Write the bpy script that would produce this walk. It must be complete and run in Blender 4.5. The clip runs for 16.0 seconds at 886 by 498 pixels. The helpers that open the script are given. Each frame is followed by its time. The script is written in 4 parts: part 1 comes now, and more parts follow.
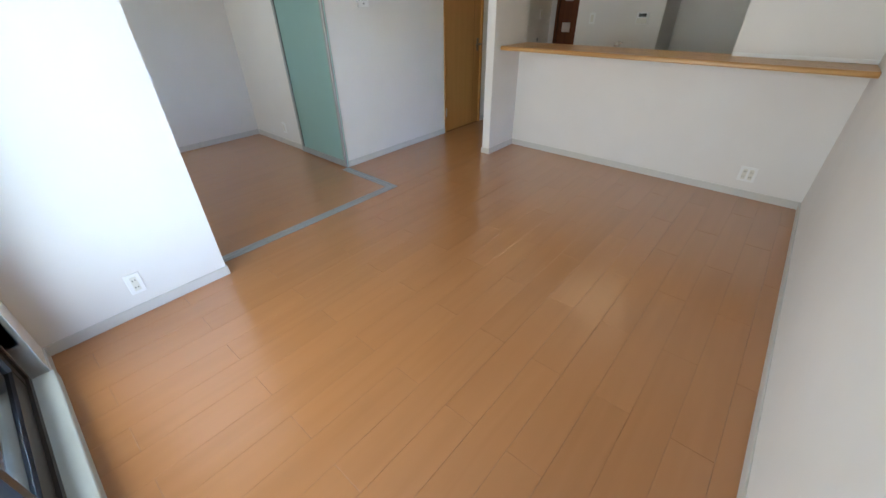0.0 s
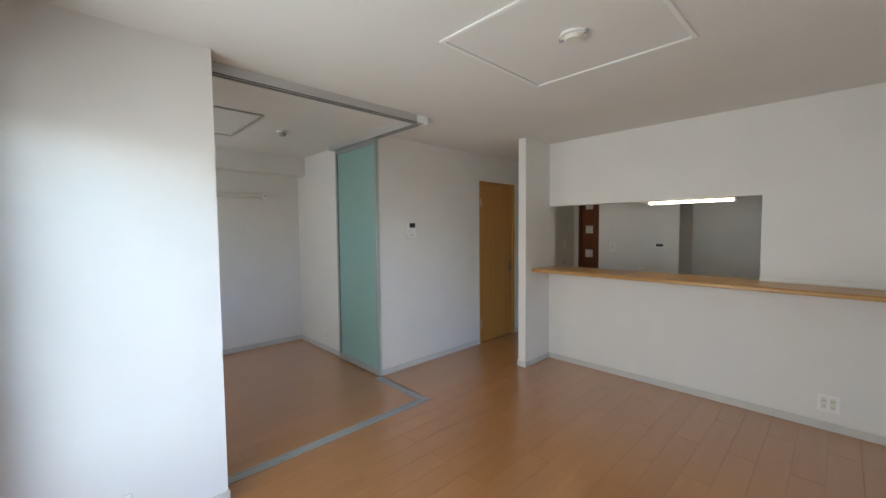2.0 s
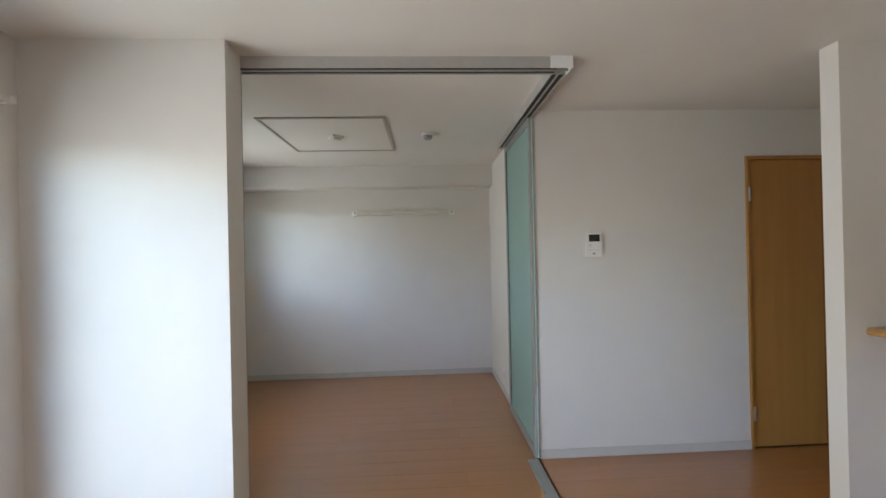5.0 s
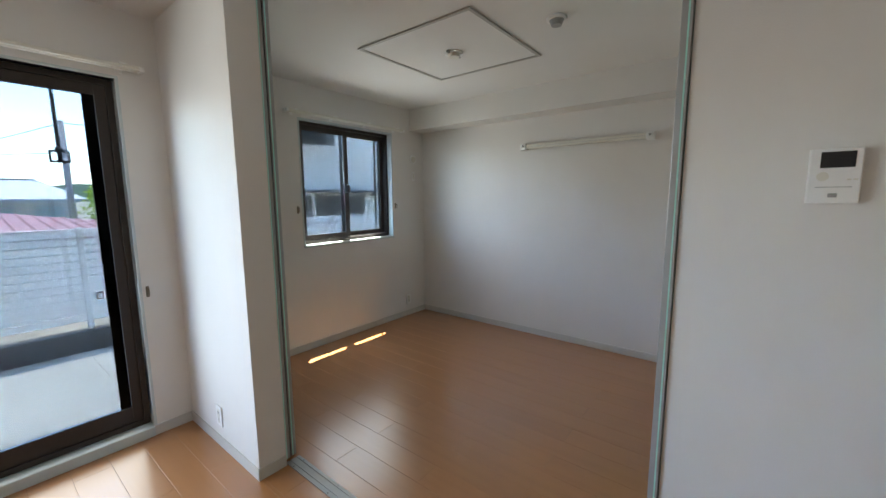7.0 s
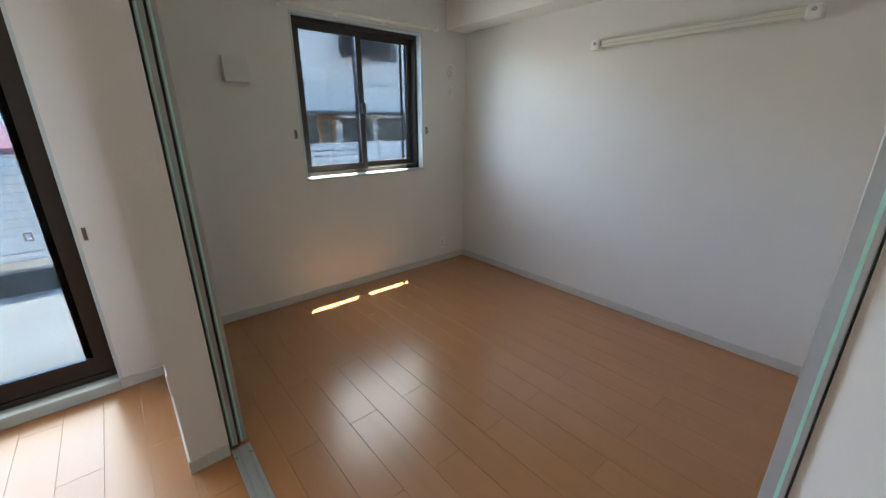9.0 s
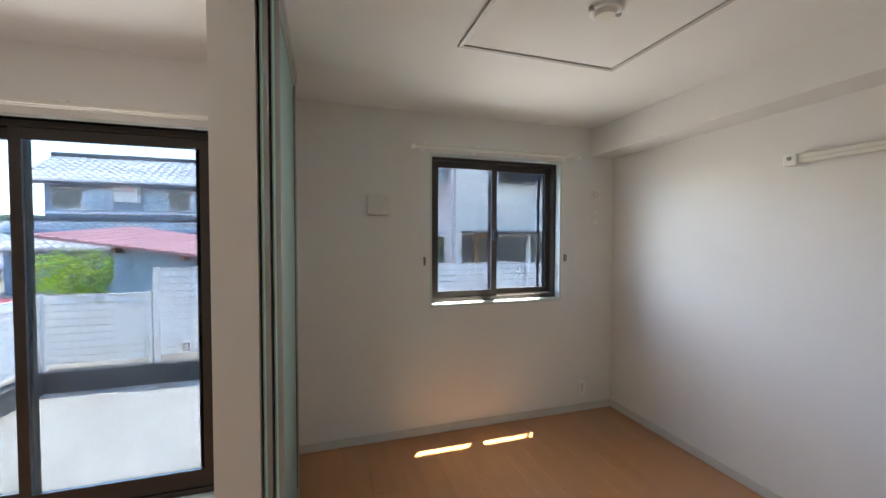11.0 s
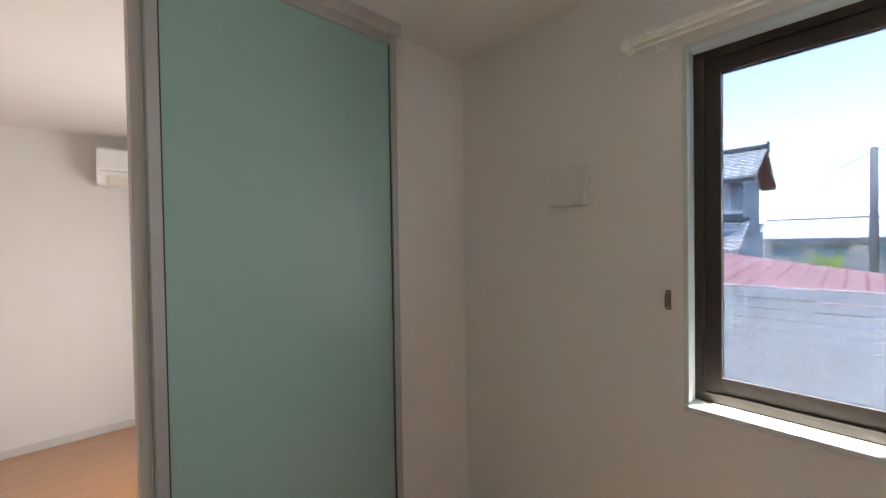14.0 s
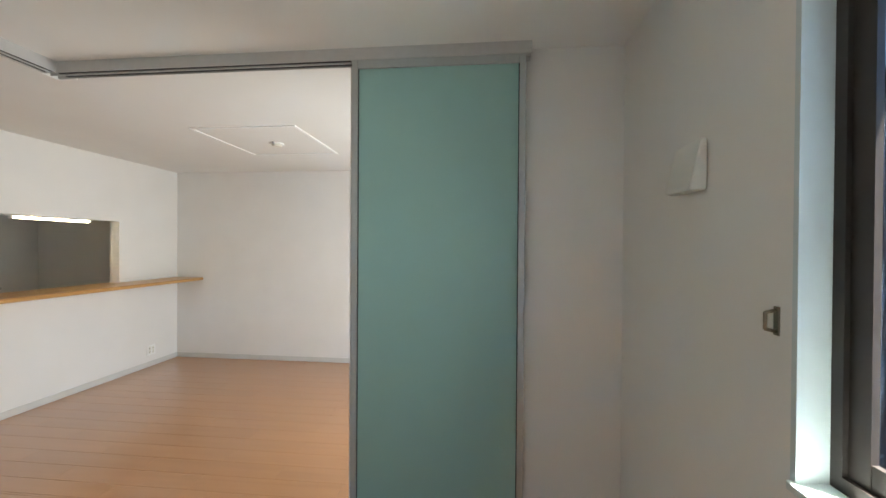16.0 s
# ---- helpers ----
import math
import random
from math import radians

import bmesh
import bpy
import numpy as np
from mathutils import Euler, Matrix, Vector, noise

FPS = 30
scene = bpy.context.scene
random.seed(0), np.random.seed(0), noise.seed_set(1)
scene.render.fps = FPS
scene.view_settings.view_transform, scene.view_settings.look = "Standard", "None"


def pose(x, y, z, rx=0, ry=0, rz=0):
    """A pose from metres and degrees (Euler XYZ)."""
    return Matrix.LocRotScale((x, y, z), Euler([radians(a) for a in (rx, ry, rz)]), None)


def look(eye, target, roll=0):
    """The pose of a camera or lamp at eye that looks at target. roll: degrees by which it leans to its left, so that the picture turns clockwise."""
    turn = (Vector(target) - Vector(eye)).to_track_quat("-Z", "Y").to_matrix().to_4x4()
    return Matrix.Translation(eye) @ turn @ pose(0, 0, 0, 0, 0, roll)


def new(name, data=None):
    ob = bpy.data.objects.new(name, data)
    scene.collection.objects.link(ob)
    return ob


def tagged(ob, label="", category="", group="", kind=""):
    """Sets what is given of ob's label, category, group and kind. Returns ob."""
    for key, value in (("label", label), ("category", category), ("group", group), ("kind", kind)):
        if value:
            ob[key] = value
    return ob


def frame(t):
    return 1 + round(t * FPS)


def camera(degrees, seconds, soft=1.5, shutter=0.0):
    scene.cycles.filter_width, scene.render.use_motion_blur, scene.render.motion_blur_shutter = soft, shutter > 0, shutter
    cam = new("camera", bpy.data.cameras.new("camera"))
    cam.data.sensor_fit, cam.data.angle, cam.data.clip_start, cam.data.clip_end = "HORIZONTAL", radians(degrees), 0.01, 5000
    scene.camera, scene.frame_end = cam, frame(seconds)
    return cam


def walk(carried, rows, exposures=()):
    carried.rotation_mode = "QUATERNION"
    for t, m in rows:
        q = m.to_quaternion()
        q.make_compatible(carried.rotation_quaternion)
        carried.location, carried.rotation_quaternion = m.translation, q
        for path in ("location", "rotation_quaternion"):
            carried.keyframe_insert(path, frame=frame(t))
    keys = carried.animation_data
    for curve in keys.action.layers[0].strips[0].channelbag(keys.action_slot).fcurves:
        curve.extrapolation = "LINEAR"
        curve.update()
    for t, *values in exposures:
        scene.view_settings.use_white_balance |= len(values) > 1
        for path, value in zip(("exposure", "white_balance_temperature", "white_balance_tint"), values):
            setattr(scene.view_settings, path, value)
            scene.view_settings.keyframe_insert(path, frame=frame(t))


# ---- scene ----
cam = camera(98.5, 16.0)
PATH = [
    (0, (2.300, 0.738, 1.438), (1.196, 1.992, 0.339), -0.9),
    (0.5, (2.322, 0.704, 1.421), (1.089, 2.020, 0.557), -0.5),
    (1, (2.318, 0.716, 1.425), (0.976, 2.077, 0.837), -0.6),
    (1.5, (2.270, 0.728, 1.453), (0.885, 2.126, 1.095), -0.6),
    (2, (2.264, 0.759, 1.470), (0.825, 2.143, 1.366), -0.5),
    (2.5, (2.224, 0.877, 1.456), (0.709, 2.183, 1.459), -0.6),
    (3, (2.125, 1.132, 1.472), (0.580, 2.402, 1.476), -0.7),
    (3.5, (2.002, 1.399, 1.459), (0.278, 2.412, 1.506), -0.8),
    (4, (1.859, 1.701, 1.455), (-0.001, 2.430, 1.533), -0.9),
    (4.2, (1.837, 1.799, 1.450), (-0.067, 2.405, 1.534), -1.0),
    (6.3, (1.127, 2.810, 1.453), (-0.704, 2.007, 1.404), -1.2),
    (6.5, (0.989, 2.921, 1.436), (-0.778, 1.985, 1.401), -0.5),
    (7, (0.798, 3.115, 1.407), (-0.757, 1.885, 1.139), -0.4),
    (7.5, (0.523, 3.158, 1.370), (-0.883, 1.822, 0.880), -0.4),
    (8, (0.266, 3.096, 1.332), (-1.067, 1.732, 0.730), -0.4),
    (8.5, (0.106, 3.007, 1.356), (-1.145, 1.600, 0.681), -0.1),
    (9, (-0.005, 2.907, 1.390), (-1.235, 1.461, 0.758), -0.1),
    (9.5, (-0.114, 2.874, 1.441), (-1.356, 1.351, 1.072), 0.1),
    (10, (-0.243, 2.900, 1.470), (-1.129, 1.113, 1.321), -0.0),
    (10.2, (-0.259, 2.892, 1.475), (-1.046, 1.058, 1.350), -0.1),
    (12.5, (-0.829, 2.077, 1.483), (-0.644, 0.087, 1.512), 0.5),
    (13, (-1.045, 1.803, 1.465), (-0.275, -0.042, 1.505), 0.3),
    (13.5, (-1.276, 1.597, 1.501), (-0.169, -0.068, 1.500), -0.3),
    (14, (-1.497, 1.374, 1.502), (-0.015, 0.031, 1.471), -0.9),
    (14.5, (-1.642, 1.130, 1.458), (0.110, 0.166, 1.494), -0.2),
    (15, (-1.802, 0.935, 1.453), (0.131, 0.419, 1.475), 0.1),
    (15.5, (-1.878, 0.771, 1.456), (0.115, 0.605, 1.449), 0.2),
    (16, (-1.982, 0.656, 1.466), (0.008, 0.851, 1.452), 0.4),
]
EXPOSURES = [(0, 6.05, 6250, 1), (1, 5.75, 6350, 2), (2, 5.75, 6400, 2), (4.2, 5.85, 6500, 3), (6.5, 5.70, 6450, 2), (8, 5.68, 6500, 2), (9, 5.90, 6500, 2), (9.6, 5.95, 6450, 2), (10.2, 6.08, 6700, 4), (12.5, 5.98, 7000, 11), (13.5, 6.06, 7200, 11), (14.5, 6.22, 7200, 14), (15.2, 6.34, 6800, 8), (16, 6.40, 6500, 2)]
walk(cam, [(t, look(eye, target, roll)) for t, eye, target, roll in PATH], EXPOSURES)
SKY_STRENGTH = 0.15
SUN_STRENGTH = 0.9
DOOR_WATTS = 0.52
WINDOW_WATTS = 0.175

# ---- world and light ----
SUN_DIR = Vector((0.16, 0.205, -1.0)).normalized()
world = bpy.data.worlds.new("world")
scene.world = world
world.use_nodes = True
wn = world.node_tree.nodes
wl = world.node_tree.links
sky = wn.new("ShaderNodeTexSky")
sky.sky_type = "NISHITA"
sky.sun_disc = False
sky.sun_elevation = radians(75.4)
sky.sun_rotation = radians(218)
sky.air_density = 0.8
sky.dust_density = 0.1
sky.ozone_density = 2.0
wl.new(sky.outputs[0], wn["Background"].inputs[0])
wn["Background"].inputs[1].default_value = SKY_STRENGTH
sun = new("sun", bpy.data.lights.new("sun", "SUN"))
sun.data.energy = SUN_STRENGTH
sun.data.angle = radians(0.53)
sun.data.color = (1.0, 0.955, 0.89)
sun.rotation_euler = SUN_DIR.to_track_quat("-Z", "Y").to_euler()
sun.location = (-3, -4, 20)


def window_light(name, x0, x1, y, z0, z1, watts, color, spread=180):
    """An added area lamp in one opening, standing in for the sky's light."""
    la = bpy.data.lights.new(name, "AREA")
    la.shape, la.size, la.size_y = "RECTANGLE", x1 - x0, z1 - z0
    la.energy, la.color, la.spread = watts, color, radians(spread)
    ob = new(name, la)
    ob.matrix_world = look(((x0 + x1) / 2, y, (z0 + z1) / 2), ((x0 + x1) / 2, y + 1, (z0 + z1) / 2))
    return ob


window_light("door_daylight", 0.25, 1.86, 0.370, 0.10, 2.00, DOOR_WATTS, (0.985, 0.975, 0.955), 146)
window_light("window_daylight", -2.19, -1.165, -0.026, 1.03, 1.98, WINDOW_WATTS, (0.99, 0.975, 0.945), 135)


# ---- materials ----
def material(name, color, rough=0.5, metal=0.0, vary=0.05, scale=8.0, bump=0.0, bump_scale=200.0, spec=0.5, stretch=None, rough_vary=0.0, piece=0.0, island=0.0):
    m = bpy.data.materials.new(name)
    m.use_nodes = True
    n, l = m.node_tree.nodes, m.node_tree.links
    b = n["Principled BSDF"]
    b.inputs["Roughness"].default_value = rough
    b.inputs["Metallic"].default_value = metal
    b.inputs["Specular IOR Level"].default_value = spec
    tc = n.new("ShaderNodeTexCoord")
    mp = n.new("ShaderNodeMapping")
    l.new(tc.outputs["Object"], mp.inputs["Vector"])
    if stretch:
        mp.inputs["Scale"].default_value = stretch
    big = n.new("ShaderNodeTexNoise")
    big.inputs["Scale"].default_value = scale
    big.inputs["Detail"].default_value = 6
    l.new(mp.outputs[0], big.inputs["Vector"])
    ramp = n.new("ShaderNodeMapRange")
    ramp.inputs[1].default_value, ramp.inputs[2].default_value = 0.3, 0.7
    ramp.inputs[3].default_value, ramp.inputs[4].default_value = 1 - vary, 1 + vary
    l.new(big.outputs["Fac"], ramp.inputs[0])
    value = ramp.outputs[0]
    if piece or island:
        src = n.new("ShaderNodeObjectInfo").outputs["Random"] if piece else n.new("ShaderNodeNewGeometry").outputs["Random Per Island"]
        k = piece or island
        pr = n.new("ShaderNodeMapRange")
        pr.inputs[3].default_value, pr.inputs[4].default_value = 1 - k, 1 + k
        l.new(src, pr.inputs[0])
        mul = n.new("ShaderNodeMath")
        mul.operation = "MULTIPLY"
        l.new(value, mul.inputs[0])
        l.new(pr.outputs[0], mul.inputs[1])
        value = mul.outputs[0]
    mix = n.new("ShaderNodeVectorMath")
    mix.operation = "SCALE"
    mix.inputs[0].default_value = color
    l.new(value, mix.inputs["Scale"])
    l.new(mix.outputs[0], b.inputs["Base Color"])
    if rough_vary:
        rr = n.new("ShaderNodeMapRange")
        rr.inputs[3].default_value, rr.inputs[4].default_value = rough - rough_vary, rough + rough_vary
        l.new(big.outputs["Fac"], rr.inputs[0])
        l.new(rr.outputs[0], b.inputs["Roughness"])
    if bump:
        fine = n.new("ShaderNodeTexNoise")
        fine.inputs["Scale"].default_value = bump_scale
        fine.inputs["Detail"].default_value = 3
        l.new(mp.outputs[0], fine.inputs["Vector"])
        bp = n.new("ShaderNodeBump")
        bp.inputs["Strength"].default_value = bump
        bp.inputs["Distance"].default_value = 0.002
        l.new(fine.outputs["Fac"], bp.inputs["Height"])
        l.new(bp.outputs[0], b.inputs["Normal"])
    return m


def wood(name, color, dark, rough=0.4, along="Y", grain=1.0, piece=0.0, bump=0.05, spread=0.07, coat=0.0):
    """Wood with long grain along one axis, fine pores and a slow change of tone."""
    m = bpy.data.materials.new(name)
    m.use_nodes = True
    n, l = m.node_tree.nodes, m.node_tree.links
    b = n["Principled BSDF"]
    tc = n.new("ShaderNodeTexCoord")
    off = n.new("ShaderNodeObjectInfo")
    add = n.new("ShaderNodeVectorMath")
    add.operation = "MULTIPLY_ADD"
    l.new(off.outputs["Random"], add.inputs[0])
    add.inputs[1].default_value = (7.3, 13.1, 5.7)
    l.new(tc.outputs["Object"], add.inputs[2])
    mp = n.new("ShaderNodeMapping")
    long, wide = 1.6 * grain, 26.0 * grain
    mp.inputs["Scale"].default_value = tuple(long if a == along else wide for a in "XYZ")
    l.new(add.outputs[0], mp.inputs["Vector"])
    g = n.new("ShaderNodeTexNoise")
    g.inputs["Scale"].default_value = 1.0
    g.inputs["Detail"].default_value = 5
    g.inputs["Distortion"].default_value = 0.6
    l.new(mp.outputs[0], g.inputs["Vector"])
    f = n.new("ShaderNodeTexNoise")
    f.inputs["Scale"].default_value = 9.0
    f.inputs["Detail"].default_value = 2
    l.new(mp.outputs[0], f.inputs["Vector"])
    mx = n.new("ShaderNodeMix")
    mx.data_type = "RGBA"
    mx.inputs[6].default_value = (*dark, 1)
    mx.inputs[7].default_value = (*color, 1)
    mr = n.new("ShaderNodeMapRange")
    mr.inputs[1].default_value, mr.inputs[2].default_value = 0.33, 0.62
    l.new(g.outputs["Fac"], mr.inputs[0])
    l.new(mr.outputs[0], mx.inputs[0])
    sc = n.new("ShaderNodeVectorMath")
    sc.operation = "SCALE"
    pr = n.new("ShaderNodeMapRange")
    pr.inputs[3].default_value, pr.inputs[4].default_value = 1 - piece, 1 + piece
    l.new(off.outputs["Random"], pr.inputs[0])
    l.new(mx.outputs[2], sc.inputs[0])
    l.new(pr.outputs[0], sc.inputs["Scale"])
    l.new(sc.outputs[0], b.inputs["Base Color"])
    rr = n.new("ShaderNodeMapRange")
    rr.inputs[3].default_value, rr.inputs[4].default_value = rough - spread, rough + spread
    l.new(f.outputs["Fac"], rr.inputs[0])
    l.new(rr.outputs[0], b.inputs["Roughness"])
    if coat:
        b.inputs["Coat Weight"].default_value = coat
        b.inputs["Coat Roughness"].default_value = 0.24
        b.inputs["Coat IOR"].default_value = 1.6
    bp = n.new("ShaderNodeBump")
    bp.inputs["Strength"].default_value = bump
    bp.inputs["Distance"].default_value = 0.001
    l.new(f.outputs["Fac"], bp.inputs["Height"])
    l.new(bp.outputs[0], b.inputs["Normal"])
    return m


def glassy(name, color, rough, transmission=1.0):
    m = material(name, color, rough, vary=0.01)
    b = m.node_tree.nodes["Principled BSDF"]
    b.inputs["Transmission Weight"].default_value = transmission
    b.inputs["IOR"].default_value = 1.45
    return m


def glowing(name, color, strength):
    m = material(name, color, 0.5, vary=0.0)
    b = m.node_tree.nodes["Principled BSDF"]
    b.inputs["Emission Color"].default_value = (*color, 1)
    b.inputs["Emission Strength"].default_value = strength
    return m


WALLPAPER = material("white_wallpaper", (0.775, 0.755, 0.73), 0.75, vary=0.018, scale=3.0, bump=0.35, bump_scale=260, spec=0.3)
CEILING = material("white_ceiling_paper", (0.775, 0.76, 0.735), 0.8, vary=0.015, scale=2.5, bump=0.3, bump_scale=220, spec=0.25)
# Trim greyed so its colour carries the shade on the bedroom panel's frame.
SHADETRIM = material("shade_grey_trim_plastic", (0.44, 0.425, 0.40), 0.5, vary=0.03)
BASEBOARD = material("pale_grey_baseboard_vinyl", (0.61, 0.595, 0.565), 0.45, vary=0.03)
FLOORWOOD = wood("beech_laminate", (0.440, 0.196, 0.068), (0.412, 0.180, 0.060), 0.30, "Y", 0.6, 0.03, 0.004, 0.015, 1.0)
SUBFLOOR = material("dark_joint", (0.19, 0.092, 0.040), 0.8, vary=0.1)
ALU = material("satin_aluminium", (0.40, 0.41, 0.415), 0.42, 0.35, vary=0.03, scale=30)
TRACKALU = material("grey_track_aluminium", (0.50, 0.49, 0.48), 0.42, 0.35, vary=0.03, scale=30)
ALUDARK = material("dark_slot_shade_and_fittings", (0.03, 0.03, 0.03), 0.6, 0.2)
FROST = glassy("frosted_green_glass", (0.315, 0.505, 0.475), 0.34, 0.2)
GREENEDGE = glassy("green_glass_edge", (0.46, 0.86, 0.77), 0.3, 0.1)
BRONZE = material("dark_bronze_aluminium", (0.040, 0.032, 0.028), 0.42, 0.35, vary=0.08, scale=20)
# Near-black tint only dims the outside view to suit the room's exposure.
DOORGLASS = glassy("view_dimming_door_glass", (0.049, 0.050, 0.0495), 0.0)
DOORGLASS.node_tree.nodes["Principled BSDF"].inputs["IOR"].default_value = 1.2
GLASS = glassy("view_dimming_window_glass", (0.040, 0.0398, 0.0394), 0.0)
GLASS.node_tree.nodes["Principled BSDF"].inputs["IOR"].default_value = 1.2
WHITEPL = material("white_plastic", (0.85, 0.85, 0.84), 0.4, vary=0.015)
VENTPL = material("off_white_vent_plastic", (0.72, 0.70, 0.665), 0.5, vary=0.02)
CREAMPL = material("cream_plastic", (0.74, 0.72, 0.65), 0.4, vary=0.02)
GREYPL = material("grey_plastic", (0.33, 0.33, 0.33), 0.45, vary=0.03)
BLACKPL = material("black_plastic", (0.015, 0.015, 0.016), 0.35, vary=0.1)
SCREEN = material("dark_screen_glass", (0.012, 0.013, 0.014), 0.12, vary=0.1)
CHROME = material("chrome", (0.75, 0.75, 0.76), 0.12, 1.0, vary=0.01)
BRASS = material("aged_brass", (0.20, 0.165, 0.12), 0.35, 0.8, vary=0.08)
DOORWOOD = wood("maple_door_veneer", (0.46, 0.225, 0.060), (0.42, 0.20, 0.050), 0.42, "Z", 0.7, 0.0, 0.03)
COUNTERWOOD = wood("varnished_pine_board", (0.56, 0.32, 0.12), (0.42, 0.21, 0.065), 0.3, "X", 0.9, 0.0, 0.04)
BROWNDOOR = wood("dark_reddish_brown_door", (0.17, 0.052, 0.016), (0.12, 0.035, 0.011), 0.4, "Z", 0.8, 0.0, 0.03)
FROSTSQ = glassy("frosted_square_glass", (0.85, 0.80, 0.78), 0.6, 0.3)
SILLPL = material("white_sill_board", (0.56, 0.62, 0.625), 0.35, vary=0.03)
TUBE = glowing("fluorescent_tube", (1.0, 0.80, 0.52), 0.31)
HALLGLOW = glowing("warm_lamp_diffuser", (1.0, 0.74, 0.42), 0.42)
STEEL = material("brushed_steel", (0.55, 0.55, 0.55), 0.3, 0.9, vary=0.05, scale=40)
CONCRETE = material("pale_concrete", (0.48, 0.48, 0.45), 0.85, vary=0.14, scale=1.6, bump=0.5, bump_scale=60, spec=0.3)
KERB = material("dark_block_concrete", (0.13, 0.13, 0.13), 0.9, vary=0.25, scale=5.0, bump=0.6, bump_scale=50, spec=0.2)
GROUNDM = material("earth_and_gravel", (0.44, 0.405, 0.34), 0.95, vary=0.3, scale=1.2, bump=0.6, bump_scale=30, spec=0.2)
FENCEM = material("white_fence_metal", (0.87, 0.87, 0.86), 0.45, vary=0.05, scale=4)
REDROOF = material("faded_red_metal_roof", (0.50, 0.24, 0.25), 0.5, vary=0.12, scale=1.4)
SHEDWALL = material("blue_grey_cladding", (0.27, 0.40, 0.50), 0.7, vary=0.08, scale=3)
TILE = material("silver_grey_roof_tile", (0.72, 0.73, 0.74), 0.35, vary=0.15, scale=1.8, island=0.12)
DARKTILE = material("dark_ridge_tile", (0.10, 0.105, 0.115), 0.45, vary=0.15, scale=3)
BLUEWALL = material("blue_grey_house_wall", (0.27, 0.35, 0.45), 0.8, vary=0.08, scale=2)
PINKWALL = material("pale_pink_render", (0.85, 0.73, 0.70), 0.9, vary=0.05, scale=1.2, bump=0.3, bump_scale=40)
SOFFIT = material("pink_soffit_board", (0.62, 0.36, 0.28), 0.7, vary=0.05)
WHITEWALL = material("white_render", (0.86, 0.84, 0.79), 0.9, vary=0.05, scale=1.2)
BRIGHTRED = material("bright_red_metal_roof", (0.60, 0.075, 0.07), 0.45, vary=0.12, scale=1.4)
LILACROOF = material("lilac_grey_metal_roof", (0.42, 0.41, 0.54), 0.5, vary=0.08, scale=1.4)
METALROOF = material("pale_metal_roof", (0.82, 0.84, 0.86), 0.55, vary=0.06, scale=1.0)
# Paler, bluer panes that alternate with the dark ones.
PALEWIN = material("pale_blue_window_pane", (0.42, 0.55, 0.66), 0.2, vary=0.12)
DARKWIN = material("dark_window_pane", (0.13, 0.125, 0.12), 0.15, vary=0.2)
ORANGEWOOD = wood("orange_timber", (0.42, 0.22, 0.08), (0.33, 0.16, 0.05), 0.5, "Z", 1.0)
POLEM = material("concrete_pole", (0.42, 0.43, 0.46), 0.85, vary=0.1, scale=3)
WIREM = material("black_cable", (0.03, 0.03, 0.03), 0.6)
LEAF = material("fresh_green_leaf", (0.24, 0.37, 0.05), 0.6, vary=0.25, scale=3.0, island=0.45)
ln, ll = LEAF.node_tree.nodes, LEAF.node_tree.links
thin = ln.new("ShaderNodeBsdfTranslucent")
thin.inputs[0].default_value = (0.62, 0.85, 0.12, 1)
both = ln.new("ShaderNodeMixShader")
both.inputs[0].default_value = 0.5
ll.new(ln["Principled BSDF"].outputs[0], both.inputs[1])
ll.new(thin.outputs[0], both.inputs[2])
ll.new(both.outputs[0], ln["Material Output"].inputs[0])
HILLM = material("wooded_hill", (0.075, 0.125, 0.085), 1.0, vary=0.3, scale=0.08)
BARK = material("bark", (0.10, 0.075, 0.05), 0.9, vary=0.3, scale=12)
MORTAR = material("pale_mortar_line", (0.55, 0.55, 0.53), 0.9)


# ---- builders ----
def box(bm, x0, x1, y0, y1, z0, z1, bevel=0.0, seg=1):
    r = bmesh.ops.create_cube(bm, size=1.0)
    vs = r["verts"]
    bmesh.ops.scale(bm, vec=(abs(x1 - x0), abs(y1 - y0), abs(z1 - z0)), verts=vs)
    bmesh.ops.translate(bm, vec=((x0 + x1) / 2, (y0 + y1) / 2, (z0 + z1) / 2), verts=vs)
    if bevel:
        es = list({e for v in vs for e in v.link_edges})
        bmesh.ops.bevel(bm, geom=es, offset=bevel, segments=seg, affect="EDGES", profile=0.5)
    return bm


def boxes(*rows, bevel=0.0, seg=1):
    bm = bmesh.new()
    for r in rows:
        box(bm, *r, bevel=bevel, seg=seg)
    return bm


def rod(bm, a, b, r, n=12, r2=None):
    a, b = Vector(a), Vector(b)
    m = Matrix.Translation((a + b) / 2) @ (b - a).to_track_quat("Z", "Y").to_matrix().to_4x4()
    bmesh.ops.create_cone(bm, cap_ends=True, segments=n, radius1=r, radius2=r if r2 is None else r2, depth=(b - a).length, matrix=m)
    return bm


def prism(bm, outline, axis, a, b):
    """A solid from a flat outline, drawn out along one axis from a to b. The outline's pairs are the other two axes in order."""
    def at(p, c):
        v = list(p)
        v.insert("xyz".index(axis), c)
        return v
    lo = [bm.verts.new(at(p, a)) for p in outline]
    hi = [bm.verts.new(at(p, b)) for p in outline]
    bm.faces.new(lo)
    bm.faces.new(hi)
    k = len(outline)
    for i in range(k):
        bm.faces.new((lo[i], lo[(i + 1) % k], hi[(i + 1) % k], hi[i]))
    bmesh.ops.recalc_face_normals(bm, faces=bm.faces)
    return bm


def mesh_of(name, bm, mat, smooth=False):
    me = bpy.data.meshes.new(name)
    bmesh.ops.recalc_face_normals(bm, faces=bm.faces)
    bm.to_mesh(me)
    bm.free()
    me.materials.append(mat)
    if smooth:
        for p in me.polygons:
            p.use_smooth = True
    return me


